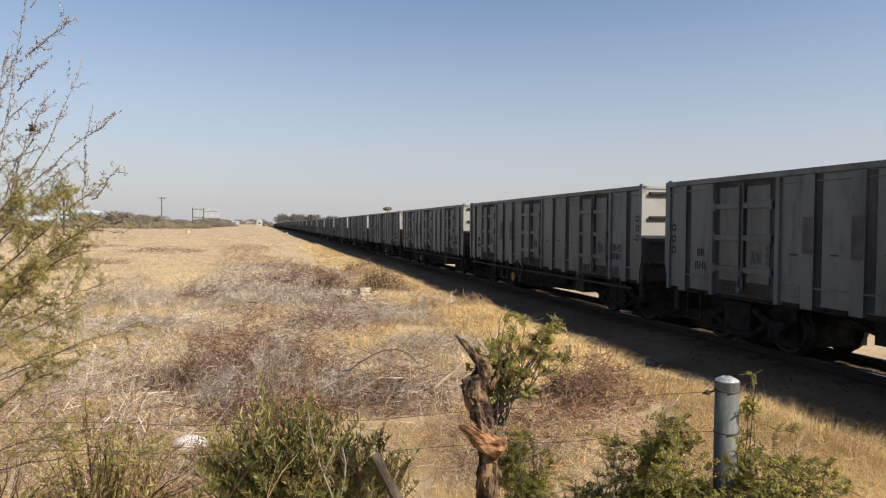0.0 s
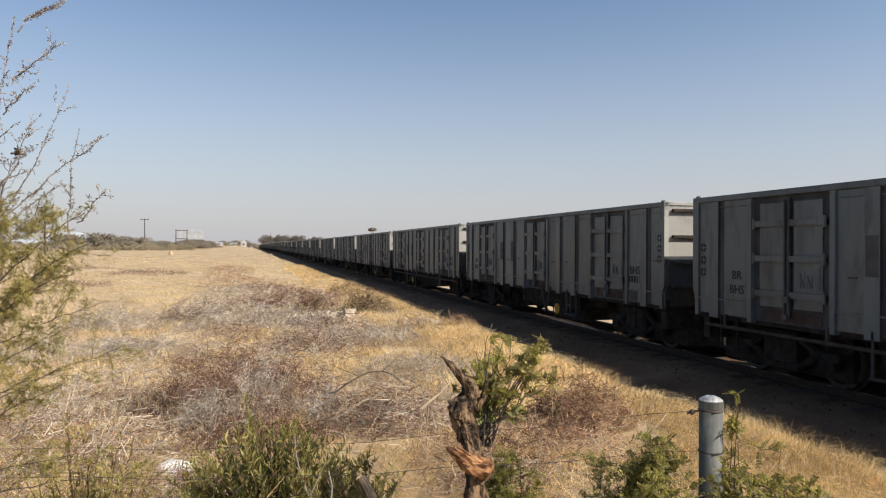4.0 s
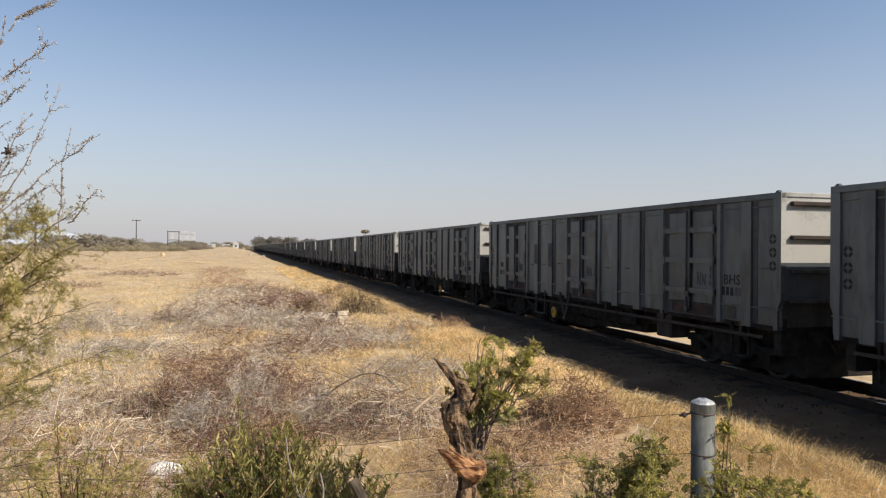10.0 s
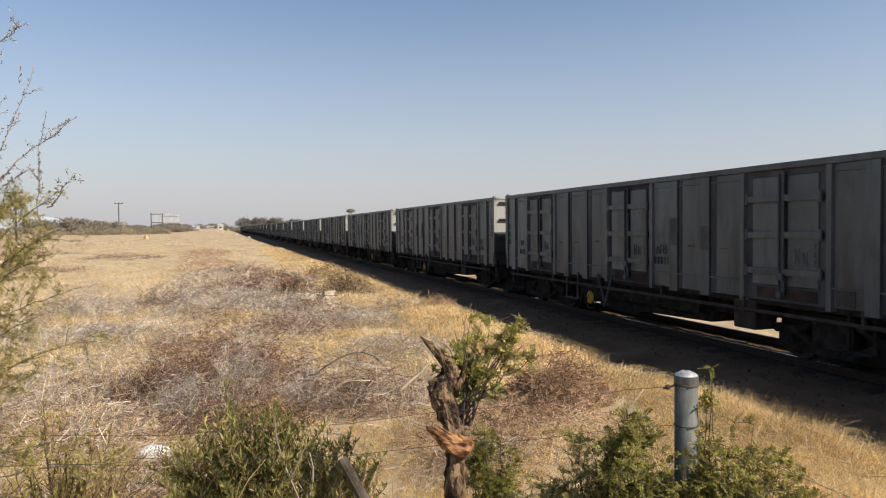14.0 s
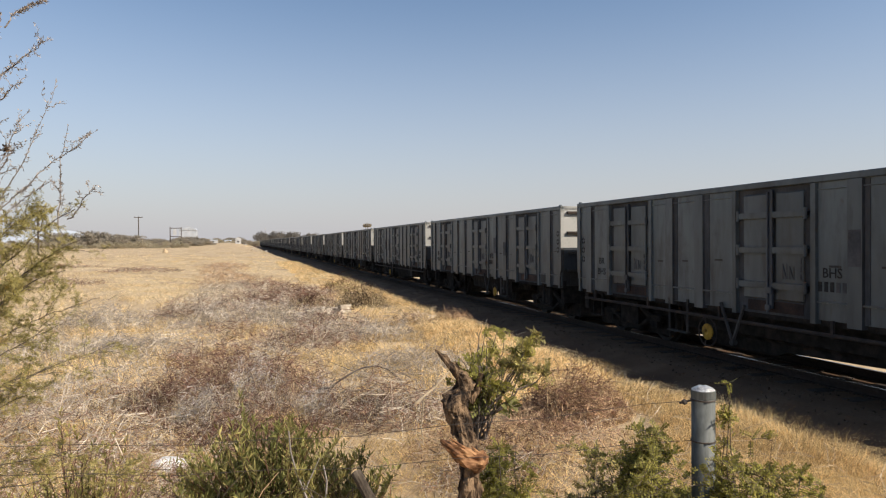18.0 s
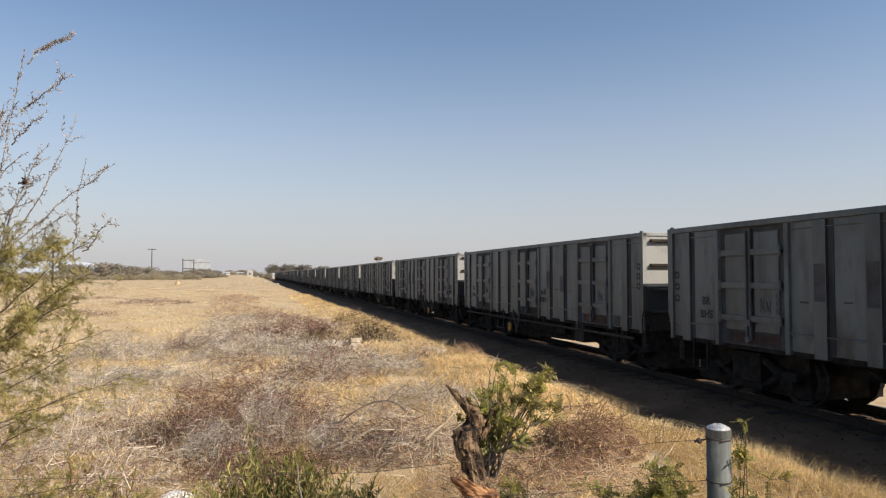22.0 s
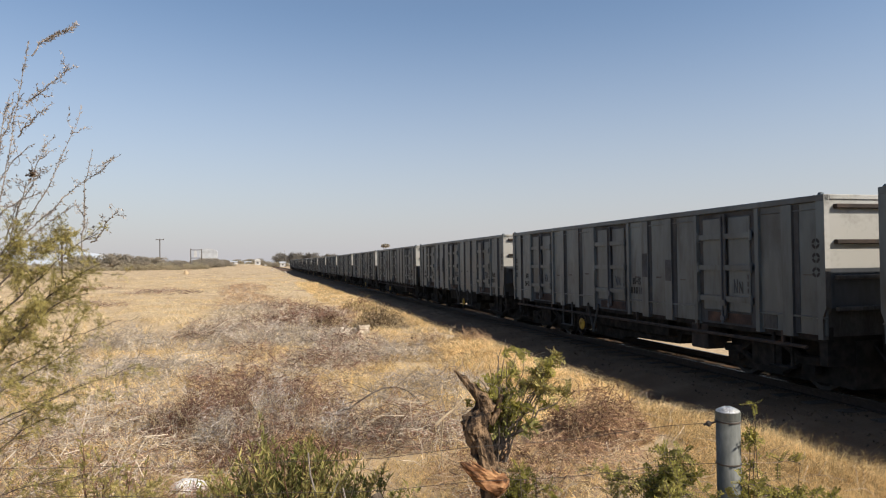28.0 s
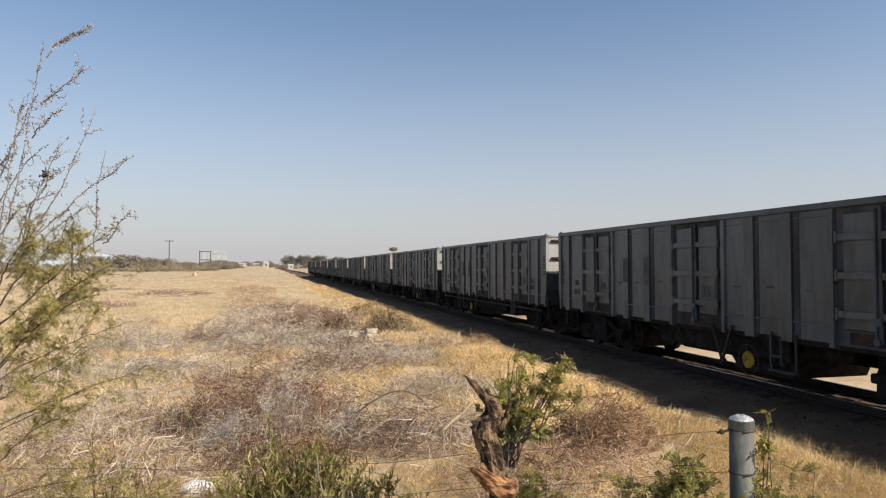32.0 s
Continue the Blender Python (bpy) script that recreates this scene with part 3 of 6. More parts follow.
def make_wagon(variant, turned):
    w = thing("freight_wagon", ("grey high-sided steel freight wagon with three double doors", "weathered grey high-sided freight wagon, its number at midships")[variant], "freight wagon", group="wagons of the train")
    h = LENGTH / 2
    part("floor", boxes((-HALF + 0.1, HALF - 0.1, -h + 0.1, h - 0.1, 1.0, 1.08)), M_UNDER, w)
    part("centre_sill", boxes((-0.22, 0.22, -h + 0.05, h - 0.05, 0.52, 1.0)), M_UNDER, w)
    for s in (-1, 1):
        sheets = ((0.02, 0.48), (0.72, 1.44), (3.24, 5.62), (7.42, 9.80), (11.60, 12.11), (12.33, LENGTH - 0.02))
        if s < 0:
            for lo, hi in sheets:
                # one pressed sheet with a narrow fold near its foot and under the rim
                bm = bmesh.new()
                x0, e = -(HALF - 0.038), 0.032
                prof = [(x0, SOLE + 0.04), (x0, SOLE + 0.285), (x0 - e, SOLE + 0.29), (x0 - e, SOLE + 0.31), (x0, SOLE + 0.315), (x0, TOP - 0.21), (x0 - e * 0.6, TOP - 0.206), (x0 - e * 0.6, TOP - 0.196), (x0, TOP - 0.192), (x0, TOP - 0.1), (x0 + 0.024, TOP - 0.1), (x0 + 0.024, SOLE + 0.04)]
                loops = [[bm.verts.new((x, y, z)) for x, z in prof] for y in (along(hi), along(lo))]
                for i in range(12):
                    bm.faces.new((loops[0][i], loops[0][(i + 1) % 12], loops[1][(i + 1) % 12], loops[1][i]))
                bm.faces.new(loops[0]), bm.faces.new(loops[1][::-1])
                bmesh.ops.recalc_face_normals(bm, faces=bm.faces)
                part("side_sheet", bm, M_PAINT, w)
        else:
            part("side_wall", boxes((HALF - 0.062, HALF - 0.038, -h + 0.02, h - 0.02, SOLE + 0.04, TOP - 0.1)), M_PAINT, w)
            part("far_ribs", boxes(*((HALF - 0.037, HALF, along(a) - 0.12, along(a) + 0.12, SOLE - 0.02, TOP - 0.1) for a, _ in POSTS)), M_PAINT, w)
        part("top_rail", boxes((s * HALF - 0.1 if s > 0 else s * HALF, s * HALF if s > 0 else s * HALF + 0.1, -h, h, TOP - 0.1, TOP), bevel=0.012), M_PAINT, w)
        part("side_sill", boxes((s * (HALF - 0.14) - 0.06, s * (HALF - 0.14) + 0.06, -h + 0.08, h - 0.08, SOLE - 0.05, SOLE + 0.16)), M_UNDER, w)
        for a, wide in POSTS if s < 0 else ():
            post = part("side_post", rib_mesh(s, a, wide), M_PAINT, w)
            post.data.materials.append(M_DIRT_SHADE)
            # rib flanks darker than the face: dirt plus shade put into the colour
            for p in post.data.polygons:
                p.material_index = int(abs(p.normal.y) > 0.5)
        for a in JAMBS if s < 0 else ():
            part("door_post", rib_mesh(s, a, 0.09), M_PAINT, w)
        if s < 0:
            # dark strips beside the ribs: dirt, with the flanks' shade put in
            bm = bmesh.new()
            for i, (a, wide) in enumerate(POSTS):
                y = along(a) - wide / 2
                box(bm, -HALF + 0.03, -HALF + 0.0375, y - (0.1, 0.12, 0.15, 0.1, 0.14, 0.12)[i], y - 0.02, SOLE + 0.05, TOP - 0.11)
            part("dirt_streak", bm, M_DIRT_SHADE, w)
        for a0, a1 in DOORS:
            door_parts(w, s, a0, a1)
        for e in (-1, 1):
            # corner posts, cut back at the foot
            bm = bmesh.new()
            o = 0.1
            prof = [(h, TOP), (h, TOP - 1.08), (h, SOLE + 0.45), (h - 0.07, SOLE + 0.3), (h - 0.07, SOLE - 0.02), (h - 0.16, SOLE - 0.02), (h - 0.16, TOP)]
            a = [bm.verts.new((s * (HALF - 0.005), e * p, z)) for p, z in prof]
            b = [bm.verts.new((s * (HALF - o), e * p, z)) for p, z in prof]
            bm.faces.new(a), bm.faces.new(b[::-1])
            for i in range(7):
                face = bm.faces.new((a[i], a[(i + 1) % 7], b[(i + 1) % 7], b[i]))
                # end face pale above; below, the next wagon's shadow is in the colour
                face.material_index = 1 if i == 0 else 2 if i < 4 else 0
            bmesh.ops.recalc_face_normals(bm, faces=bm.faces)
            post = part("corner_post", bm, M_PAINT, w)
            post.data.materials.append(M_END), post.data.materials.append(M_FRAME_SHADE)
            lug = rod(bmesh.new(), (s * (HALF - 0.05), e * (h - 0.1), TOP), (s * (HALF - 0.05), e * (h - 0.1), TOP + 0.035), 0.055, 0.03, 8)
            part("lifting_lug", lug, M_PAINT, w)
            part("foot_step", boxes((s * (HALF - 0.06) - 0.02, s * (HALF - 0.06) + 0.02, e * (h - 0.75) - 0.02, e * (h - 0.75) + 0.02, 0.42, SOLE), (s * (HALF - 0.06) - 0.02, s * (HALF - 0.06) + 0.02, e * (h - 1.15) - 0.02, e * (h - 1.15) + 0.02, 0.42, SOLE), (s * (HALF - 0.06) - 0.08, s * (HALF - 0.06) + 0.06, e * (h - 0.95) - 0.22, e * (h - 0.95) + 0.22, 0.4, 0.425)), M_UNDER, w)
    for e in (-1, 1):
        inner, outer = sorted((e * (h - 0.05), e * (h - 0.015)))
        bm = boxes((-HALF + 0.1, HALF - 0.1, inner, outer, TOP - 1.08, TOP - 0.02))
        # the lower end takes the next wagon's shadow as a dark colour
        part("lower_end_panel", boxes((-HALF + 0.1, HALF - 0.1, inner, outer, SOLE + 0.44, TOP - 1.08)), M_END_SHADED, w, "lower end panel with shade in its colour")
        i2, o2 = sorted((e * (h - 0.12), e * (h - 0.085)))
        wall = part("end_wall", bm, M_END, w)
        # apron in the same shade-dark tone as the lower end
        part("end_apron", boxes((-HALF + 0.1, HALF - 0.1, i2, o2, SOLE + 0.02, SOLE + 0.44)), M_FRAME_SHADE, wall)
        for z in (TOP - 0.16, TOP - 0.68, TOP - 1.2, TOP - 1.66):
            # a pressed rib; its dark colour stands in for the shadow line below
            lo, hi = sorted((e * (h - 0.02), e * (h + 0.055)))
            part("end_rib", boxes((-HALF + 0.18, HALF - 0.18, lo, hi, z - 0.045, z + 0.02), bevel=0.01), M_RUST_SHADE if z > TOP - 1.1 else M_FRAME_SHADE, wall)
        lo, hi = sorted((e * (h - 0.06), e * (h + 0.004)))
        part("end_rail", boxes((-HALF + 0.1, HALF - 0.1, lo, hi, TOP - 0.075, TOP), bevel=0.01), M_END, wall)
        bm = boxes((-0.09, 0.09, min(e * (h - 0.3), e * (h + 0.3)), max(e * (h - 0.3), e * (h + 0.3)), 0.72, 0.9), (-0.16, 0.16, min(e * (h + 0.26), e * (h + 0.44)), max(e * (h + 0.26), e * (h + 0.44)), 0.66, 0.96), bevel=0.02)
        part("coupler", bm, M_UNDER, w)
        lo, hi = sorted((e * (h - 0.3), e * (h - 0.14)))
        part("headstock", boxes((-1.2, 1.2, lo, hi, 0.5, SOLE + 0.02)), M_UNDER, w)
        hose = rod(rod(bmesh.new(), (-0.4, e * (h - 0.1), 0.8), (-0.36, e * (h + 0.15), 0.5), 0.025, sides=6), (-0.36, e * (h + 0.15), 0.5), (-0.3, e * (h + 0.42), 0.45), 0.025, sides=6)
        part("brake_hose", hose, M_UNDER, w)
        bogie_parts(w, e * 4.75)
    def side(a):
        """The same fitting seen on a wagon that runs the other way round."""
        return along(LENGTH - a if turned else a)
    pipe = rod(bmesh.new(), (-HALF + 0.02, -h + 0.4, SOLE - 0.16), (-HALF + 0.02, h - 0.4, SOLE - 0.16), 0.03, sides=6)
    if turned:
        pipe.free()
        part("brake_hanger", boxes((-HALF + 0.01, -HALF + 0.05, along(8.6), along(8.56), 0.5, SOLE), (-HALF + 0.01, -HALF + 0.05, along(8.82), along(8.78), 0.5, SOLE), (-HALF + 0.01, -HALF + 0.05, along(8.82), along(8.56), 0.62, 0.66)), M_FRAME_SHADE, w)
    else:
        part("side_pipe", pipe, M_RUST_SHADE, w)
    if not turned:
        part("pipe_hangers", boxes(*((-HALF, -HALF + 0.04, y - 0.025, y + 0.025, SOLE - 0.2, SOLE + 0.05) for y in (-5.6, -3.4, -1.2, 1.2, 3.4, 5.6))), M_RUST_SHADE, w)
    cyl = rod(bmesh.new(), (-0.55, -1.0, 0.72), (-0.55, 0.1, 0.72), 0.2, sides=14)
    part("brake_cylinder", cyl, M_UNDER, w)
    res = rod(bmesh.new(), (0.5, -0.6, 0.7), (0.5, 1.0, 0.7), 0.22, sides=14)
    part("air_reservoir", res, M_UNDER, w)
    if not turned:
        part("brake_box", boxes((-HALF + 0.06, -HALF + 0.5, along(10.1), along(9.6), 0.45, SOLE - 0.02), bevel=0.02), M_RUST_SHADE, w)
    for x in (-0.75, 0.75):
        p = np.array([[(x, -3.2, 0.92), (x, -1.2, 0.45), (x, 1.2, 0.45), (x, 3.2, 0.92)]])
        part("truss_rod", mesh_of("truss_rod", *tubes(p, np.full((1, 4), 0.045), 6), M_UNDER), parent=w)
    # brake rigging that hangs deepest near midships, widened to block sun on the bed
    bm = bmesh.new()
    hang = ((8.6, 0.98), (8.4, 0.56), (6.3, 0.52), (6.0, 0.2), (4.6, 0.2), (4.4, 0.6), (3.4, 0.62), (3.2, 0.98)) if turned else ((9.55, 0.98), (9.55, 0.6), (8.5, 0.55), (8.4, 0.34), (6.2, 0.28), (6.0, 0.2), (4.5, 0.2), (4.3, 0.42), (3.5, 0.42), (3.3, 0.98))
    prof = [(side(a), z) for a, z in hang]
    loops = [[bm.verts.new((x, y, z)) for y, z in prof] for x in (-0.75, 0.75)]
    n = len(prof)
    for i in range(n):
        bm.faces.new((loops[0][i], loops[0][(i + 1) % n], loops[1][(i + 1) % n], loops[1][i]))
    bm.faces.new(loops[0]), bm.faces.new(loops[1][::-1])
    bmesh.ops.recalc_face_normals(bm, faces=bm.faces)
    part("brake_rigging", bm, M_UNDER, w)
    part("equipment_box", boxes((-0.95, 0.95, min(side(4.4), side(8.3)), max(side(4.4), side(8.3)), 0.5, 0.98)), M_UNDER, w)
    y = side(4.97)
    wheel = part("handbrake_wheel", lathe(bmesh.new(), [(-0.015, 0.02), (-0.03, 0.05), (-0.012, 0.145), (0.012, 0.145), (0.012, 0.02)], sides=14), M_YELLOW, w, "yellow handbrake wheel", at=(-HALF + 0.02, y, 0.5))
    rim = bmesh.new()
    for k in range(20):
        p, q = (2 * math.pi * k / 20, 2 * math.pi * (k + 1.05) / 20)
        rod(rim, (0, 0.25 * math.cos(p), 0.25 * math.sin(p)), (0, 0.25 * math.cos(q), 0.25 * math.sin(q)), 0.014, sides=5)
    for k in range(5):
        rod(rim, (0, 0, 0), (0, 0.25 * math.cos(k * 1.257), 0.25 * math.sin(k * 1.257)), 0.012, sides=5)
    part("wheel_rim", rim, M_RUST_SHADE, wheel, "rusty spoked rim")
    y = side(5.65)
    lever = rod(bmesh.new(), (-HALF, y + 0.3, SOLE + 0.12), (-HALF, y, 0.4), 0.028, sides=6)
    rod(lever, (-HALF, y - 0.28, SOLE + 0.12), (-HALF, y, 0.4), 0.028, sides=6)
    rod(lever, (-HALF + 0.06, y, 0.4), (-HALF - 0.03, y, 0.4), 0.05, sides=8)
    part("brake_bracket", lever, M_FRAME_SHADE, w)
    y = side(4.12)
    part("side_step", boxes((-HALF, -HALF + 0.03, y + 0.26, y + 0.3, 0.42, SOLE + 0.1), (-HALF, -HALF + 0.03, y - 0.3, y - 0.26, 0.42, SOLE + 0.1), (-HALF - 0.04, -HALF + 0.06, y - 0.3, y + 0.3, 0.4, 0.425)), M_FRAME_SHADE, w)
    letters(w, "BR", 1.16, 1.66, 0.21), letters(w, "BHS", 1.16, 1.42, 0.21)
    far = (11.84, 7.67)[variant]
    letters(w, "BHS", far, 1.64, (0.24, 0.2)[variant])
    number_bar(w, far, 1.45)
    ring_marks(w, ((0.27, 2.13), (0.27, 1.91), (0.27, 1.69)), 0.034)
    ring_marks(w, ((LENGTH - 0.17, 2.32), (LENGTH - 0.17, 2.11), (LENGTH - 0.17, 1.9)), 0.003)
    part("faded_mark", boxes(*((-HALF + 0.03, -HALF + 0.036, along(a) - wd / 2, along(a) + wd / 2, z - ht / 2, z + ht / 2) for a, z, wd, ht in ((11.8, 1.1, 0.3, 0.22), (3.5, 1.72, 0.16, 0.03), (4.3, 1.74, 0.16, 0.025), (5.25, 1.78, 0.2, 0.03), (8.55, 1.75, 0.18, 0.03), (9.4, 1.72, 0.16, 0.02), (7.72, 1.74, 0.2, 0.03), (12.62, 1.86, 0.18, 0.02)))), M_FRAME_SHADE, w)
    for a, z, ht in ((3.83, 2.02, 0.55), (4.74, 2.0, 0.62)) if not variant else ((8.07, 2.0, 0.5), (8.95, 1.9, 0.42)):
        part("grime_patch", boxes((-HALF - 0.004, -HALF + 0.001, along(a) - 0.1, along(a) + 0.1, z - ht / 2, z + ht / 2)), M_GRIME, w)
    return w


FIRST, LAST, START = -1, 44, 0.898   # wagons by number, and where number 0 begins, in pitches
GONE = [(0, -0.007), (2, 2.037), (6, 6.168), (9, 9.292), (12, 12.429), (14, 14.527), (17, 17.718), (19, 19.846), (20, 20.902), (22, 23.026), (25, 26.196), (28, 29.363), (29.5, 30.944), (32, 33.579)]


def travelled(t):
    """How far the train has come by then, in metres: a smooth curve through the knots."""
    ts, ds = [a for a, _ in GONE], [b for _, b in GONE]
    slopes = [1.025] + [(ds[i + 1] - ds[i - 1]) / (ts[i + 1] - ts[i - 1]) for i in range(1, len(ts) - 1)] + [1.054]
    for i in range(len(ts) - 1):
        if t <= ts[i + 1]:
            w = ts[i + 1] - ts[i]
            u = (t - ts[i]) / w
            return PITCH * ((2 * u**3 - 3 * u**2 + 1) * ds[i] + (u**3 - 2 * u**2 + u) * w * slopes[i] + (-2 * u**3 + 3 * u**2) * ds[i + 1] + (u**3 - u**2) * w * slopes[i + 1])


def wagon_pose(n, t):
    x, y, z = line_at((START + n) * PITCH - LENGTH / 2 - travelled(t))
    return pose(x, y, RAIL + z)


def make_train():
    kinds = [make_wagon(v, t) for v in (0, 1) for t in (False, True)]
    middle = (9, 14, 15, 19, 20, 24, 28, 30, 33, 38)                                    # number at midships
    turned = (0, 3, 5, 7, 8, 12, 13, 14, 17, 18, 20, 22, 23, 25, 26, 29, 31, 33, 34, 36, 39, 40, 43)
    train = []
    for n in range(FIRST, LAST + 1):
        train.append((n, copy_thing(kinds[2 * (n in middle) + (n in turned)], wagon_pose(n, 0))))
    for k in kinds:
        for o in (*k.children_recursive, k):
            bpy.data.objects.remove(o)
    return train


# ---------------------------------------------------------------- plants
def field_edge(y):
    """Where the grass of the field ends beside the track bed."""
    return 5.58 + 0.72 * np.exp(-((y - 8.0) / 1.2) ** 2) + 0.3 * np.exp(-((y - 13.2) / 1.1) ** 2) - 0.5 / (1 + np.exp(np.minimum((y - 6.3) * 3, 50))) + 0.12 * np.sin(y * 3.1 + 1) + 0.1 * np.sin(y * 7.3)


def under_brush(x, y):
    """Where dead wood keeps most of the grass down."""
    heap = np.zeros(len(x), bool)
    for cx, cy, rx, ry in ((-0.1, 8.1, 1.15, 0.95), (1.32, 7.0, 0.8, 0.6), (3.22, 6.3, 0.75, 0.75), (0.2, 16.5, 1.8, 1.1), (1.0, 12.6, 1.0, 0.9), (3.2, 19.6, 0.8, 0.7), (1.7, 19.6, 0.7, 0.6), (2.1, 17.9, 0.9, 1.0)):
        heap |= ((x - cx) / rx) ** 2 + ((y - cy) / ry) ** 2 < 1
    return heap & (rng.random(len(x)) < 0.82)


def sow(count, y0, y1, tall, wide, lean=(0.1, 0.9), bare=0.25, sharp=1.0, clump=1.1):
    """Blades over the wedge of field between two distances."""
    y = y0 + (y1 - y0) * rng.random(count)
    x = rng.uniform(-0.5, 0.5, count) * (y * 1.5 + 4.5) + y * 0.2 - 0.4
    keep = (x < field_edge(y) + rng.exponential(0.12, count)) & ~under_brush(x, y)
    x, y = x[keep], y[keep]
    p = patchy(x, y, clump) * 0.5 + patchy(x, y, clump * 0.33, 1.0) * 0.5
    keep = rng.random(len(x)) < bare + p ** sharp
    x, y, p = x[keep], y[keep], p[keep]
    q = patchy(x, y, 3.7, 2.0)
    n = len(x)
    t = tall * np.minimum(1.2, 0.16 + 1.5 * p ** 2.2 * (0.5 + q) + 0.3 * p * rng.random(n)) * np.where(x > 3.0, 1.2, 1.0)
    w = wide * rng.uniform(0.5, 1.3, n)
    # neighbouring blades lie the same way, as wind and rain have combed them
    way = 6.3 * patchy(x, y, 0.45, 4.0) + 4.0 * patchy(x, y, 2.1, 1.0) + rng.normal(0, 0.75, n)
    return blades(x, y, height(x, y) - 0.01, t, w, rng.uniform(*lean, n), way)


def tufts(count, each, y0, y1, tall, wide):
    """Single tufts whose blades spread from one foot."""
    y = y0 + (y1 - y0) * rng.random(count) ** 1.2
    x = rng.uniform(-0.5, 0.5, count) * (y * 1.5 + 4) + y * 0.2
    keep = (x < field_edge(y)) & ~under_brush(x, y)
    x, y = x[keep], y[keep]
    k = np.repeat(np.arange(len(x)), each)
    h = rng.uniform(0.4, 1.2, len(x))[k] * tall
    n = len(k)
    px, py = x[k] + rng.normal(0, 0.05, n), y[k] + rng.normal(0, 0.05, n)
    return blades(px, py, height(px, py) - 0.01, h * rng.uniform(0.5, 1.1, n), wide * rng.uniform(0.6, 1.3, n), rng.uniform(0.25, 1.1, n))


def tussocks(x, y, each, radius, tall, wide):
    """Soft domes of grass whose blades lean outwards from the middle."""
    k = np.repeat(np.arange(len(x)), each)
    n = len(k)
    size = rng.uniform(0.55, 1.25, len(x))[k]
    a, r = rng.uniform(0, 2 * np.pi, n), np.sqrt(rng.random(n))
    px, py = x[k] + np.cos(a) * r * radius * size, y[k] + np.sin(a) * r * radius * size
    h = tall * size * rng.uniform(0.6, 1.1, n) * (1.05 - 0.55 * r * r)
    w = wide * (1 + y[k] / 14) * rng.uniform(0.6, 1.3, n)
    return blades(px, py, height(px, py) - 0.02, h, w, 0.3 + 1.1 * r * rng.uniform(0.5, 1.4, n), a + 0.9 * np.sin(9 * patchy(x, y, 1.7, 2.0))[k] + rng.normal(0, 0.6, n))


def grass():
    """Dry grass: matted straw and tufts near the fence, then coarser tufts into the distance."""
    near = join(sow(140000, 2.2, 8, 0.17, 0.0015, (0.9, 2.8), 0.14, 1.6, clump=0.2), sow(105000, 7, 16, 0.22, 0.003, (0.8, 2.5), 0.14, 1.6, clump=0.32), tufts(1000, 30, 2.2, 9, 0.2, 0.0013), tufts(1100, 20, 8, 24, 0.25, 0.003))
    far = join(sow(95000, 15, 40, 0.25, 0.005, (1.0, 2.8), 0.3, 1.3, clump=0.7), sow(95000, 38, 100, 0.22, 0.009, (1.2, 3.0), 0.35, 1.2, clump=1.6), sow(40000, 95, 240, 0.24, 0.03, (0.4, 1.6), clump=7), sow(24000, 230, 520, 0.28, 0.07, (0.4, 1.6), clump=15))
    n = 34000                                  # the same grass behind the fence and to both sides
    x, y = rng.uniform(-9, 5.3, n), -8 + 11.5 * rng.random(n) ** 0.8
    keep = (np.abs(x - 0.2 * y) > 0.7 * y + 1.8) | (y < 2.3)
    x, y = x[keep], y[keep]
    n = len(x)
    near = join(near, blades(x, y, height(x, y) - 0.01, rng.uniform(0.05, 0.2, n), np.full(n, 0.006), rng.uniform(0.4, 2.0, n)))
    tagged(new("dry_grass", mesh_of("dry_grass", *near, M_STRAW)), "dry straw-coloured grass between the fence and the track", "grass", kind="stuff")
    tagged(new("far_grass", mesh_of("far_grass", *far, M_STRAW_PALE)), "pale dry grass of the open field", "grass", kind="stuff")
    n = 6000
    x, y = 12.6 + 28 * rng.random(n), 90 * rng.random(n)
    tagged(new("verge_grass", mesh_of("verge_grass", *blades(x, y, height(x, y), rng.uniform(0.12, 0.4, n), np.full(n, 0.03), rng.uniform(0.2, 1, n)), M_STRAW_PALE)), "pale dry grass beyond the track", "grass", kind="stuff")
    # soft golden tussocks: dense on the bank beside the track, scattered over the field
    m = 900
    ty = 4 + 66 * rng.random(m) ** 1.35
    tx = field_edge(ty) - 0.05 - 2.6 * rng.random(m) ** 1.5 * np.minimum(1, ty / 14)
    keep = ~under_brush(tx, ty)
    bank_side = tussocks(tx[keep], ty[keep], 95, 0.25, 0.28, 0.0012)
    m = 1500
    ty = 9 + 120 * rng.random(m) ** 1.5
    tx = rng.uniform(-0.5, 0.5, m) * (ty * 1.5 + 4) + ty * 0.2
    keep = (tx < field_edge(ty) - 1.0) & ~under_brush(tx, ty) & (patchy(tx, ty, 4.0, 3.0) > 0.42)
    open_side = tussocks(tx[keep], ty[keep], 60, 0.5, 0.2, 0.0012)
    tagged(new("tussock_grass", mesh_of("tussock_grass", *join(bank_side, open_side), M_STRAW_GOLD)), "soft golden tussocks of dry grass", "grass", kind="stuff")
    # tall fringe along the edge of the track bed
    n, m = 25000, 520
    tuft = rng.integers(0, m, n)
    ty = 3 + 75 * rng.random(m) ** 1.6
    tx = field_edge(ty) + 0.02 + rng.normal(0, 0.22, m)
    th = rng.uniform(0.14, 0.44, m)
    x, y = tx[tuft] + rng.normal(0, 0.08, n), ty[tuft] + rng.normal(0, 0.1, n)
    fr = blades(x, y, height(x, y) - 0.01, th[tuft] * rng.uniform(0.5, 1.1, n), 0.0007 + 0.00013 * y, rng.uniform(0.3, 1.6, n))
    # thick pale grass on the bank
    n, m = 36000, 1200
    tuft = rng.integers(0, m, n)
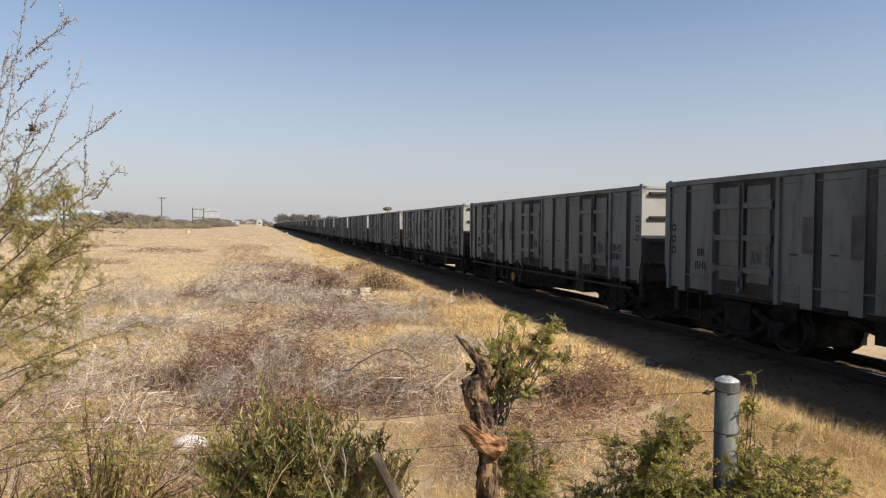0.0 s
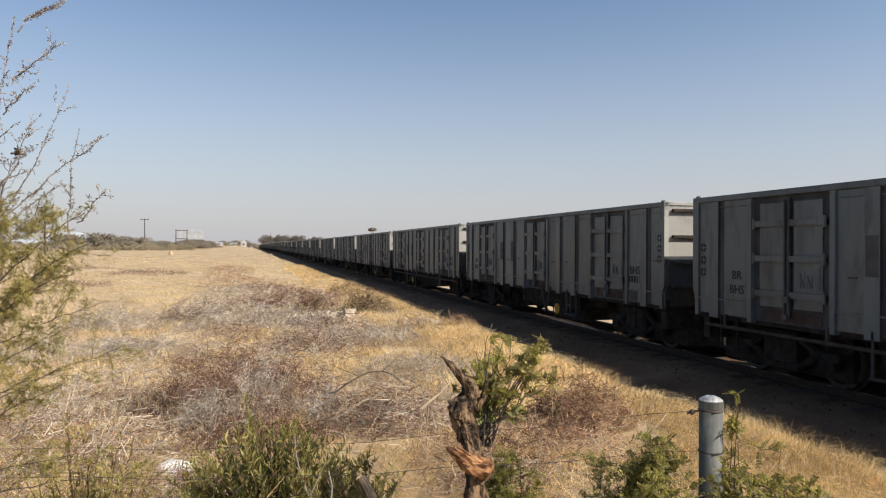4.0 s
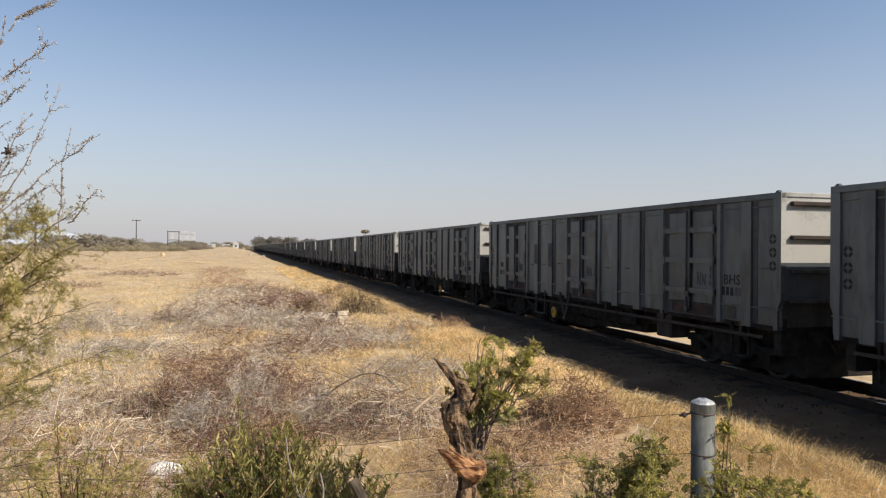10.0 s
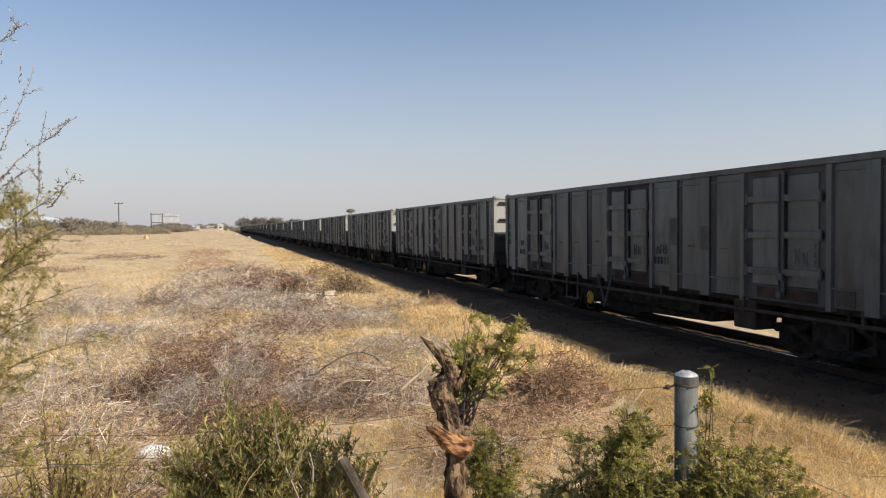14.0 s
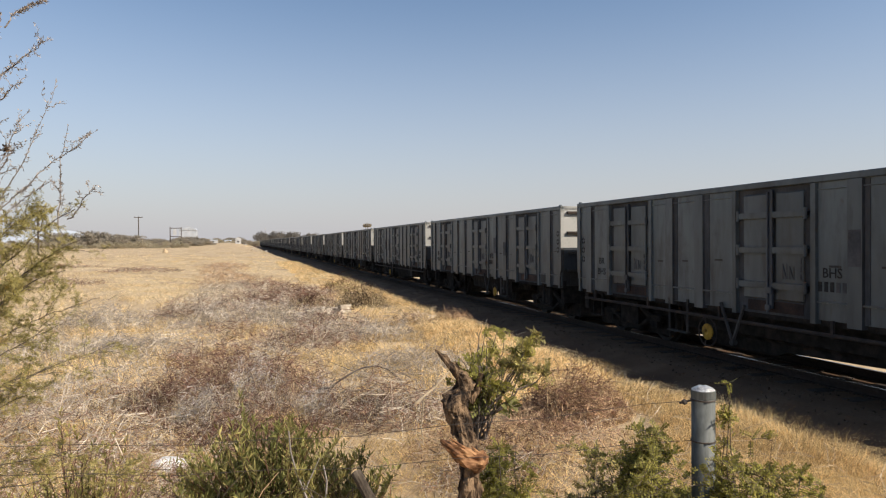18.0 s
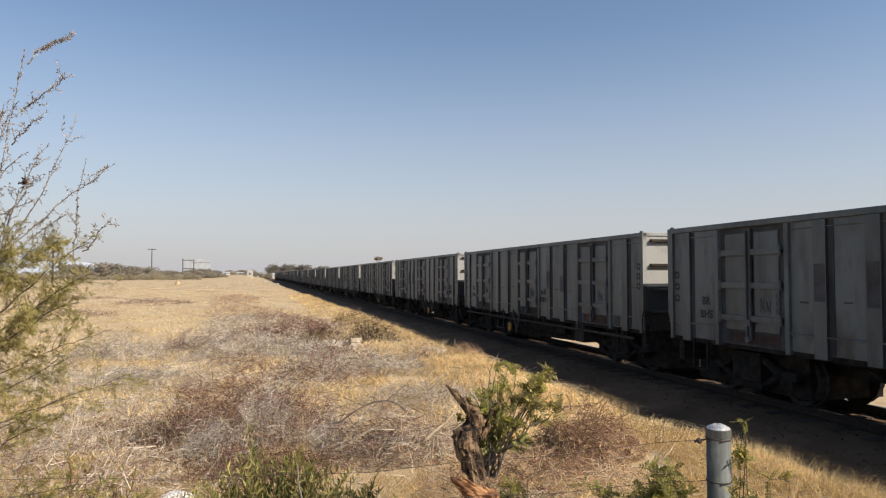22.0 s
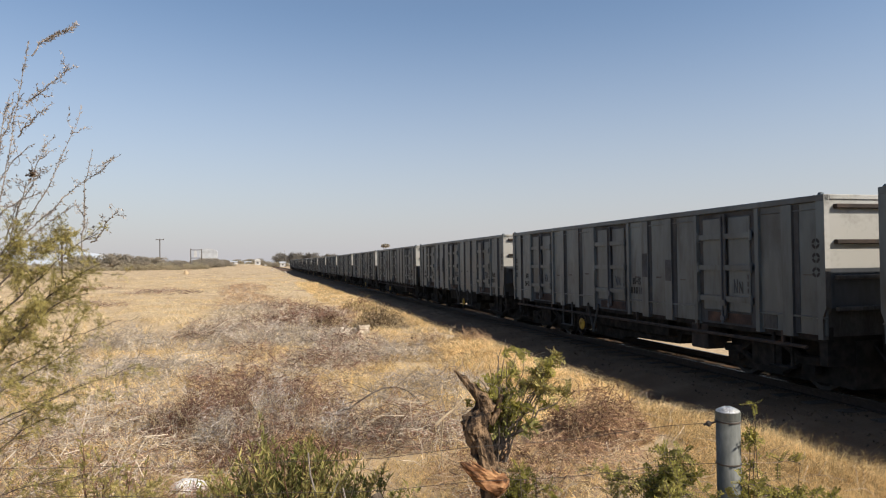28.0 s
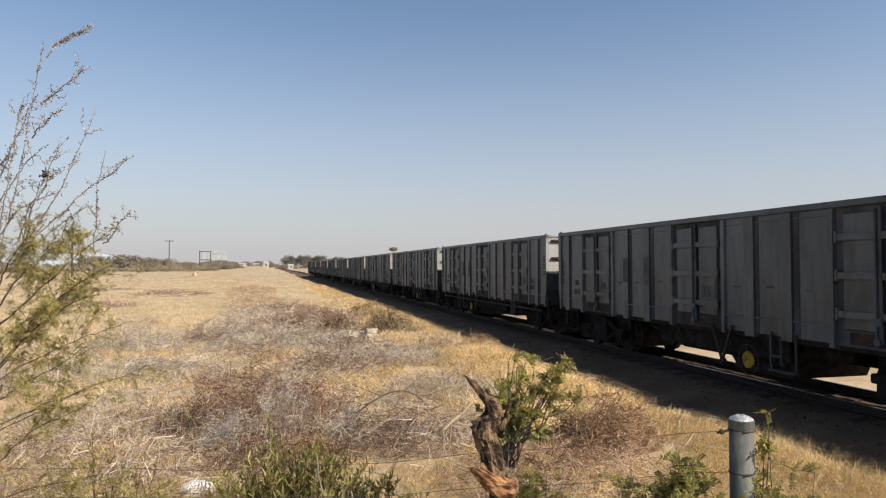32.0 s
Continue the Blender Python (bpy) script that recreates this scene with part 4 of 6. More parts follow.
    ty = 3.2 + 12 * rng.random(m)
    tx = 3.3 + (field_edge(ty) - 3.4) * rng.random(m) ** 0.7
    th = rng.uniform(0.12, 0.32, m)
    x, y = tx[tuft] + rng.normal(0, 0.07, n), ty[tuft] + rng.normal(0, 0.07, n)
    keep = ~under_brush(x, y)
    x, y, tuft = x[keep], y[keep], tuft[keep]
    n = len(x)
    bank = blades(x, y, height(x, y) - 0.01, th[tuft] * rng.uniform(0.5, 1.1, n), 0.001 + 0.00016 * y, rng.uniform(0.6, 2.2, n), 7 * patchy(x, y, 0.6, 1.0) + rng.normal(0, 0.8, n))
    tagged(new("bank_grass", mesh_of("bank_grass", *bank, M_STRAW_GOLD)), "thick golden dry grass on the bank beside the track", "grass", kind="stuff")
    tagged(new("tall_grass", mesh_of("tall_grass", *fr, M_STRAW)), "tall dry grass along the edge of the track bed", "grass", kind="stuff")
    # loose twigs and stalks strewn over the ground
    n = 8000
    y = 2.4 + 18 * rng.random(n) ** 1.2
    x = rng.uniform(-0.5, 0.5, n) * (y * 1.5 + 4) + y * 0.2
    keep = x < field_edge(y) - 0.8
    x, y = x[keep], y[keep]
    n = len(x)
    a, L = rng.uniform(0, 2 * np.pi, n), rng.uniform(0.08, 0.4, n)
    d = np.stack([np.cos(a), np.sin(a), rng.uniform(-0.1, 0.5, n)], 1) * L[:, None]
    p0 = np.stack([x, y, height(x, y) + rng.uniform(0.01, 0.12, n)], 1)
    P = np.stack([p0, p0 + d * 0.5 + rng.normal(0, 0.02, (n, 3)), p0 + d], 1)
    tagged(new("strewn_wood", mesh_of("strewn_wood", *tubes(P, np.full((n, 3), 0.0013) * (1 + y / 10)[:, None]), M_TWIG_GREY)), "grey dry twigs strewn over the grass", "twigs", kind="stuff")


def twig_cloud(count, rx, ry, rz, length, radius, lift=0.35, dome=True):
    """Bent dry twigs tangled in a low dome."""
    a, r = rng.uniform(0, 2 * np.pi, count), 1.12 * rng.random(count) ** 0.62
    x, y = np.cos(a) * r * rx, np.sin(a) * r * ry
    lump = 0.65 + 0.35 * np.sin(a * 3 + 1.0) * np.cos(r * 7)
    z = 1.3 * rng.random(count) ** 1.1 * rz * np.sqrt(np.maximum(0.02, 1 - r * r)) * lump
    d = unit(rng.normal(size=(count, 3)) * np.array([1, 1, 0.6]) + np.array([0, 0, lift]))
    L = 0.85 * length * rng.uniform(0.3, 1.1, count)
    bend = unit(rng.normal(size=(count, 3))) * rng.uniform(0.2, 1.0, count)[:, None]
    s = np.array([-0.5, 0.1, 0.5])
    p = np.stack([x, y, z], 1)[:, None] + d[:, None] * (s[None] * L[:, None])[..., None] + bend[:, None] * ((s[None] ** 2) * L[:, None])[..., None]
    p += rng.normal(0, 0.055, p.shape) * L[:, None, None]
    p[..., 2] = np.maximum(p[..., 2], -0.03)
    rad = 0.95 * radius * rng.uniform(0.4, 1.5, count)[:, None] * np.array([1.2, 0.85, 0.4])[None]
    return tubes(p, rad)


def brush(label, x, y, rx, ry, rz, count, length, radius, main, other, share=0.35, group="dry brush in the field"):
    ob = thing("dry_brush", label, "dry brush", at=(x, y, float(height(x, y))), group=group)
    part("twig_tangle", mesh_of("twig_tangle", *twig_cloud(int(0.98 * count * (1 - share)), rx, ry, rz, length * 0.8, radius * 0.72), main), parent=ob)
    part("branch_tangle", mesh_of("branch_tangle", *twig_cloud(int(0.85 * count * share), rx * 0.95, ry * 0.95, rz * 1.15, length * 1.3, radius), other), parent=ob)
    # dry grass that has grown up through the wood
    n = int((0.02 if main is M_TWIG_TAN else 0.07 if main is M_TWIG_BROWN else 0.16) * count)
    a, r = rng.uniform(0, 2 * np.pi, n), np.sqrt(rng.random(n)) * 1.15
    h = rz * rng.uniform(0.45, 1.15, n) * np.sqrt(np.maximum(0.12, 1.3 - r * r)) + 0.05
    v, f = blades(np.cos(a) * r * rx, np.sin(a) * r * ry, np.full(n, -0.02), h, np.full(n, radius * 0.8), rng.uniform(0.4, 1.4, n))
    part("stalk_tuft", mesh_of("stalk_tuft", v, f, M_STRAW_PALE), parent=ob, label="pale dry grass stalks")
    return ob


def all_brush():
    G, B, W = M_TWIG_GREY, M_TWIG_BROWN, M_TWIG_ASH
    rows = (
        ("reddish brown tangle of dead branches in the grass", -0.22, 8.45, 0.9, 0.8, 0.68, 4600, 0.3, 0.0028, B, B, 0.2),
        ("reddish brown tangle of dead branches in the grass", 0.42, 8.2, 0.62, 0.6, 0.56, 2800, 0.3, 0.0028, B, B, 0.2),
        ("reddish brown tangle of dead branches in the grass", -0.75, 8.3, 0.55, 0.55, 0.46, 2000, 0.3, 0.0028, B, G, 0.25),
        ("reddish brown tangle of dead branches in the grass", 0.05, 7.35, 0.75, 0.45, 0.34, 2300, 0.28, 0.0026, B, G, 0.25),
        ("pale grey tangle of dead twigs on brown brush", 0.12, 7.9, 0.4, 0.34, 0.62, 1900, 0.17, 0.0021, M_TWIG_WHITE, W, 0.3),
        ("pale grey tangle of dead twigs on brown brush", -0.4, 7.5, 0.34, 0.3, 0.44, 1600, 0.17, 0.0021, M_TWIG_WHITE, W, 0.3),
        ("reddish brown tangle of dead branches in the grass", 0.15, 6.75, 0.75, 0.4, 0.26, 2300, 0.26, 0.0026, B, B, 0.25),
        ("pale grey tangle of dead twigs on brown brush", 0.75, 7.3, 0.3, 0.26, 0.4, 900, 0.17, 0.0021, M_TWIG_WHITE, W, 0.3),
        ("low pile of brown cut branches", 1.32, 7.15, 0.78, 0.6, 0.42, 2900, 0.34, 0.003, B, G, 0.3),
        ("rounded brown dry bush by the track bank", 3.32, 6.6, 0.6, 0.45, 0.47, 10000, 0.15, 0.003, M_TWIG_TAN, M_TWIG_BROWN, 0.25),
        ("grey brush on the field", -1.5, 12.8, 1.3, 1.1, 0.34, 1700, 0.42, 0.004, W, G, 0.4),
        ("brown brush on the field", 1.1, 12.6, 1.2, 1.0, 0.36, 1600, 0.42, 0.004, G, B, 0.45),
        ("grey thorny brush on the field", 0.3, 16.8, 2.0, 1.3, 0.5, 2800, 0.5, 0.005, G, W, 0.35),
        ("grey thorny brush on the field", 1.7, 15.6, 1.0, 1.2, 0.38, 1300, 0.45, 0.005, G, B, 0.4),
        ("purple-grey dry brush on the field", -1.0, 18.8, 1.4, 1.8, 0.48, 2200, 0.6, 0.006, B, G, 0.5),
        ("purple-grey dry brush on the field", 0.9, 21.5, 1.6, 2.4, 0.4, 2000, 0.6, 0.007, G, B, 0.4),
        ("brown dry brush on the field", -0.5, 26.0, 1.5, 4.5, 0.42, 2600, 0.5, 0.006, G, G, 0.3),
        ("brown dry brush in the distance", -0.8, 36.0, 1.4, 7.0, 0.3, 2200, 0.5, 0.008, G, M_TWIG_TAN, 0.4),
        ("brown dry brush in the distance", -1.4, 54.0, 1.6, 12.0, 0.3, 1800, 0.6, 0.011, G, M_TWIG_TAN, 0.4),
        ("grey brush beside the thorn shrub", -3.4, 12.4, 1.5, 1.4, 0.4, 2000, 0.45, 0.004, W, G, 0.4),
        ("grey brush on the open field", -3.0, 16.9, 1.0, 0.9, 0.55, 1500, 0.5, 0.005, W, G, 0.35),
        ("grey brown litter of twigs at the fence", -2.2, 8.6, 1.3, 1.3, 0.32, 1900, 0.36, 0.003, G, W, 0.4),
        ("grey brown litter of twigs at the fence", -1.3, 5.9, 0.9, 0.9, 0.25, 1200, 0.3, 0.0025, B, G, 0.4),
        ("brown brush beside the thorn shrub", -1.75, 7.0, 1.1, 1.0, 0.36, 2200, 0.34, 0.0026, B, G, 0.4),
        ("brown twig litter under the green bush", -0.45, 5.2, 0.9, 0.7, 0.3, 1900, 0.3, 0.0024, B, G, 0.3),
        ("brown twig litter in the grass", 2.4, 5.7, 1.0, 0.8, 0.24, 2600, 0.28, 0.0024, B, M_TWIG_TAN, 0.4),
        ("brown twig litter in the grass", 1.95, 5.0, 0.6, 0.45, 0.16, 1500, 0.2, 0.0022, B, G, 0.3),
        ("grey twig litter in the grass", 2.3, 9.4, 0.9, 0.9, 0.3, 1300, 0.35, 0.0035, G, W, 0.4),
        ("dark dry tuft beside the pale rocks", 3.2, 19.6, 0.75, 0.5, 0.66, 2600, 0.28, 0.0045, M_TWIG_DARK, M_TWIG_DARK, 0.35),
        ("dark dry tuft beside the pale rocks", 1.75, 19.6, 0.62, 0.45, 0.52, 2200, 0.28, 0.0045, M_TWIG_DARK, B, 0.3),
        ("grey dry brush on the field", 2.2, 13.6, 1.2, 1.0, 0.34, 2000, 0.4, 0.0042, G, W, 0.35),
        ("purple-grey dry brush on the field", 1.9, 24.0, 1.3, 2.4, 0.42, 2200, 0.5, 0.006, G, B, 0.4),
        ("purple-grey dry brush on the field", 0.6, 29.0, 1.5, 3.0, 0.4, 2200, 0.5, 0.0065, G, B, 0.4),
        ("dark olive tuft near the track", 3.3, 21.0, 0.7, 0.6, 0.5, 1500, 0.3, 0.004, M_LEAF_OLIVE, M_TWIG_TAN, 0.5),
        ("brown dry bush by the track bank", 4.7, 15.5, 0.5, 0.5, 0.3, 1600, 0.2, 0.0034, M_TWIG_TAN, M_TWIG_TAN, 0.3),
        ("olive dry tuft near the track", 3.6, 26.5, 0.8, 0.8, 0.6, 800, 0.4, 0.006, M_LEAF_OLIVE, B, 0.4),
        ("brown tuft in the open field", -8.0, 36.0, 1.6, 1.6, 0.3, 700, 0.5, 0.008, G, B, 0.4),
        ("brown tuft in the open field", -6.5, 50.0, 2.5, 2.5, 0.3, 700, 0.6, 0.012, G, B, 0.4),
        ("brown tuft in the open field", -14.0, 62.0, 3.0, 3.0, 0.3, 700, 0.7, 0.015, G, B, 0.4),
    )
    for r in rows:
        brush(*r)
    # small low clumps between the big ones
    for i in range(16):
        y = 6.6 + 11 * (i + 0.5) / 16
        x = rng.uniform(-0.2, 0.24) * y + 0.3
        s = 0.4 + 0.025 * y
        brush("small clump of dry twigs in the grass", x, y, s * rng.uniform(0.8, 1.4), s, 0.2 + 0.008 * y, 480, 0.26 + 0.01 * y, 0.0018 + 0.00018 * y, (B, G, W, G)[i % 4], (G, W, G, B)[i % 4], 0.4)
    # pale broken sticks on the cut pile
    for i in range(11):
        x, y, z, L = 1.0 + 0.06 * i + rng.normal(0, 0.05), 7.3 + rng.normal(0, 0.1), 0.2 + rng.uniform(0, 0.12), rng.uniform(0.16, 0.42)
        a, tilt = rng.normal(10, 28), rng.normal(0, 14)
        bm = rod(bmesh.new(), (-L / 2, 0, 0), (L / 2, 0, 0.02), 0.006, 0.003, 6)
        st = part("dead_stick", bm, M_TWIG_PALE, at=(x, y, z), turn=(0, tilt, a))
        tagged(st, "pale bare broken stick on the brush pile", "stick", "sticks on the brush pile")
    # an arching dead branch
    s = np.linspace(0, 1, 9)
    arch = np.stack([0.76 + 1.02 * s, np.full(9, 7.4) + 0.1 * s, 0.3 + 0.16 * np.sin(np.pi * np.clip(s * 1.15 - 0.15, 0, 1)) + 0.1 * s - 0.26 * s ** 6], 1)
    side = [np.stack([arch[k, 0] + d * 0.3 * s, arch[k, 1] + 0.1 * s, arch[k, 2] + e * 0.25 * s], 1) for k, d, e in ((3, -1, 0.5), (5, 1, 0.8), (6, 0.6, -0.8), (2, -1, -0.3))]
    P = np.stack([arch, *side])
    R = np.stack([np.linspace(0.012, 0.005, 9)] + [np.linspace(0.0055, 0.0015, 9)] * 4)
    ob = thing("fallen_branch", "dark bare branch arching over the brush pile", "branch")
    part("limb", mesh_of("limb", *tubes(P, R, 5), M_STEM), parent=ob)
    bm = bmesh.new()
    pts = [(1.48, 6.0, 0.41), (1.55, 6.0, 0.47), (1.66, 6.02, 0.54), (1.79, 6.05, 0.66), (1.9, 6.1, 0.7)]
    for (p, q), r in zip(zip(pts, pts[1:]), (0.017, 0.011, 0.007, 0.005)):
        rod(bm, p, q, r, r * 0.7, 6)
    rod(bm, pts[2], (1.68, 6.0, 0.64), 0.006, 0.004, 6), rod(bm, (1.68, 6.0, 0.64), (1.64, 6.0, 0.72), 0.004, 0.002, 6), rod(bm, pts[1], (1.52, 5.99, 0.2), 0.008, 0.006, 6), rod(bm, (1.52, 5.99, 0.2), (1.55, 6.0, -0.02), 0.006, 0.006, 6)
    ob = part("bare_stick", bm, M_TWIG_PALE)
    tagged(ob, "pale forked bare stick standing in the brush", "stick")


def smooth_path(points, n):
    """A curve through points, resampled evenly."""
    p = np.array(points, float)
    t = np.linspace(0, len(p) - 1, n)
    i = np.clip(t.astype(int), 0, len(p) - 2)
    u = (t - i)[:, None]
    q = np.concatenate([2 * p[:1] - p[1:2], p, 2 * p[-1:] - p[-2:-1]])
    a, b, c, d = q[i], q[i + 1], q[i + 2], q[i + 3]
    return 0.5 * (2 * b + (c - a) * u + (2 * a - 5 * b + 4 * c - d) * u ** 2 + (3 * b - a - 3 * c + d) * u ** 3)


def pinnate(foot, way, count, frond, leaf, wide, droop=0.2):
    """Small paired leaflets on fronds that spring from feet along ways."""
    m = len(foot)
    way = unit(way)
    up = unit(np.cross(way, unit(rng.normal(size=(m, 3)))))
    side = np.cross(way, up)
    k = np.linspace(0.1, 1, count)
    L = frond * rng.uniform(0.6, 1.2, m)
    spine = foot[:, None] + way[:, None] * (k[None] * L[:, None])[..., None] - np.array([0, 0, 1.0]) * (droop * (k[None] ** 2) * L[:, None])[..., None]
    vs = []
    for sgn in (-1, 1):
        d = side[:, None] * sgn + way[:, None] * 0.5 + rng.normal(0, 0.15, (m, count, 3))
        nrm = np.broadcast_to(up[:, None], d.shape)
        vs.append(leaf_quads(spine.reshape(-1, 3), d.reshape(-1, 3), nrm.reshape(-1, 3), leaf * rng.uniform(0.7, 1.2, m * count), np.full(m * count, wide)))
    ends = np.stack([foot, foot + way * L[:, None] * 0.5, spine[:, -1]], 1)
    return join(*vs), ends


def bowed(p, q, bow, n=24):
    """A shoot from p to q that bows upwards or downwards between them."""
    p, q = np.array(p, float), np.array(q, float)
    t = np.linspace(0, 1, n)[:, None]
    wave = np.cumsum(rng.normal(0, 0.0035, (n, 3)), 0)
    return p + (q - p) * t + np.array([-0.35, 0, 1.0]) * bow * 4 * t * (1 - t) + wave * np.minimum(1, 6 * t)


def side_shoots(paths, count, reach, spread, rise, first=3, last=21, tops=None):
    """Thin shoots that spring from older ones."""
    out = []
    while len(out) < count:
        p = paths[rng.integers(0, len(paths))]
        s = rng.integers(first, last)
        if tops is not None and not tops(p[s]):
            continue
        d = unit(p[s + 2] - p[s])
        w = unit(d * 0.8 + rng.normal(0, spread, 3) * np.array([1, 0.7, 1]) + np.array([0, 0, rise]))
        q = p[s] + w * rng.uniform(*reach)
        out.append(bowed(p[s], q, rng.uniform(-0.02, 0.02)))
    return out


def thorn_shrub():
    """A tall thin thorn shrub: bare upper shoots over a feathery middle, with thin drooping sprays below."""
    foot = np.array([-1.5, 3.6, 0.0])
    ob = thing("thorn_shrub", "sparse thorn shrub with bare shoots above feathery olive leaves", "shrub", at=foot)
    stems = [bowed(foot, q, b) for q, b in (((-1.2, 3.5, 1.75), 0.06), ((-1.28, 3.6, 2.1), 0.05), ((-1.08, 3.3, 1.35), 0.1), ((-1.75, 3.5, 2.4), 0.04), ((-1.15, 3.42, 1.5), 0.12))]
    # the long shoots: from, to, and how far they bow
    shoots = [bowed((x0, 3.52, z0), (x1, 3.4, z1), b) for x0, z0, x1, z1, b in (
        (-1.20, 1.85, -0.97, 2.84, -0.02), (-1.025, 2.60, -0.76, 2.77, -0.012), (-1.16, 1.88, -0.74, 2.58, -0.05),
        (-1.14, 1.86, -0.60, 2.32, 0.02), (-0.80, 1.92, -0.74, 2.36, 0.0), (-0.76, 1.96, -0.63, 2.12, -0.01),
        (-1.10, 1.92, -0.86, 2.43, 0.03), (-1.22, 2.20, -1.02, 2.60, -0.02), (-1.22, 2.05, -0.98, 2.38, 0.03),
        (-1.18, 2.00, -0.90, 2.20, 0.04), (-1.06, 2.44, -0.90, 2.56, 0.0), (-1.20, 1.95, -1.05, 2.62, 0.0), (-1.24, 2.15, -1.08, 2.48, 0.01), (-1.12, 1.95, -0.92, 2.30, 0.02), (-1.16, 1.80, -0.83, 2.13, 0.02))]
    curl = bowed((-0.97, 3.4, 2.78), (-0.78, 3.38, 2.91), 0.012)
    # low limbs that reach out to the side and carry the feathery crown
    limbs = [bowed((x0, 3.5, z0), (x1, y1, z1), b) for x0, z0, x1, y1, z1, b in (
        (-1.22, 1.55, -0.70, 3.40, 1.97, 0.02), (-1.24, 1.45, -0.66, 3.36, 1.86, 0.03), (-1.22, 1.35, -0.70, 3.30, 1.74, 0.05),
        (-1.20, 1.65, -0.86, 3.60, 2.02, 0.02), (-1.24, 1.60, -0.98, 3.30, 1.98, 0.03), (-1.24, 1.30, -0.88, 3.25, 1.66, 0.03))]
    low = [bowed((x0, 3.4, z0), (x1, y1, z1), b) for x0, z0, x1, y1, z1, b in (
        (-1.25, 1.18, -0.72, 3.30, 1.52, 0.03), (-1.25, 1.05, -0.50, 3.45, 1.42, 0.05), (-1.20, 0.95, -0.78, 3.20, 1.26, 0.03), (-1.22, 0.80, -0.62, 3.05, 1.06, 0.04), (-1.20, 0.75, -0.42, 3.25, 0.84, 0.04), (-1.25, 1.28, -0.60, 3.35, 1.62, 0.03), (-1.25, 1.12, -0.68, 3.15, 1.36, 0.02))]
    twigs_up = side_shoots(shoots, 130, (0.03, 0.11), 0.5, 0.15)
    twigs_mid = side_shoots(limbs, 165, (0.06, 0.2), 0.6, 0.04, first=7)
    twigs_low = side_shoots(low, 95, (0.06, 0.24), 0.55, 0.08, first=5)
    for name, group, r0, r1, sides in (("stem", stems, 0.011, 0.005, 6), ("shoot", shoots + [curl], 0.0034, 0.001, 5), ("limb", limbs, 0.005, 0.0015, 5), ("low_limb", low, 0.0035, 0.0011, 5)):
        for p in group:
            part(name, mesh_of(name, *tubes((p - foot)[None], np.linspace(r0, r1, 24)[None], sides), M_STEM if name in ("limb", "low_limb", "stem") else M_SHOOT), parent=ob)
    for group, m in ((twigs_up, M_SHOOT), (twigs_mid + twigs_low, M_STEM)):
        P = np.stack(group)[:, ::4] - foot
        part("twig_tangle", mesh_of("twig_tangle", *tubes(P, np.broadcast_to(np.linspace(0.0015, 0.0007, P.shape[1]), P.shape[:2]), 3), m), parent=ob)
    # feathery leaves on the twigs of the middle, a few on the low sprays
    feet, ways = [], []
    for group, chance, first in ((twigs_mid, 0.78, 5), (limbs, 0.9, 12), (twigs_low, 0.85, 6), (low, 0.7, 8)):
        for p in group:
            for s in range(first, 23):
                if rng.random() < chance:
                    for _ in range(2 if chance > 0.75 else 1):
                        feet.append(p[s] + rng.normal(0, 0.005, 3)), ways.append(unit(p[s + 1 if s < 23 else s] - p[s - 1]) * 0.5 + rng.normal(0, 0.6, 3) + np.array([0, 0, 0.1]))
    (v, f), _ = pinnate(np.array(feet) - foot, np.array(ways), 5, 0.027, 0.0068, 0.0017)
    part("foliage", mesh_of("foliage", v, f, M_LEAF_OLIVE), parent=ob, label="feathery olive-green leaves")
    # small dry leaves set alternately along the bare shoots
    feet, ways = [], []
    for p in shoots + twigs_up:
        many = np.linalg.norm(p[-1] - p[0]) / 23 / 0.0055
        for s in range(3, 23):
            for _ in range(rng.poisson(many)):
                d = unit(p[s + 1] - p[s])
                u = rng.random()
                feet.append(p[s] * (1 - u) + p[s + 1] * u), ways.append(d * 0.75 + rng.normal(0, 0.5, 3))
    for s in range(6, 23):
        for _ in range(16):
            feet.append(curl[s] + rng.normal(0, 0.004, 3)), ways.append(unit(curl[s + 1] - curl[s]) * 0.9 + rng.normal(0, 0.5, 3))
    feet, ways = np.array(feet), np.array(ways)
    n = len(feet)
    part("dry_foliage", mesh_of("dry_foliage", *leaf_quads(feet - foot, ways, rng.normal(size=(n, 3)), rng.uniform(0.01, 0.021, n), np.full(n, 0.0027)), M_LEAF_DRY), parent=ob, label="dry grey leaves on bare shoots")
    c = np.array([-0.975, 3.42, 2.26]) - foot
    v, f = leaf_quads(c + rng.normal(0, 0.009, (70, 3)), rng.normal(size=(70, 3)), rng.normal(size=(70, 3)), np.full(70, 0.013), np.full(70, 0.004))
    part("seed_clump", mesh_of("seed_clump", v, f, M_BARK), parent=ob, label="small dark dry seed clump")


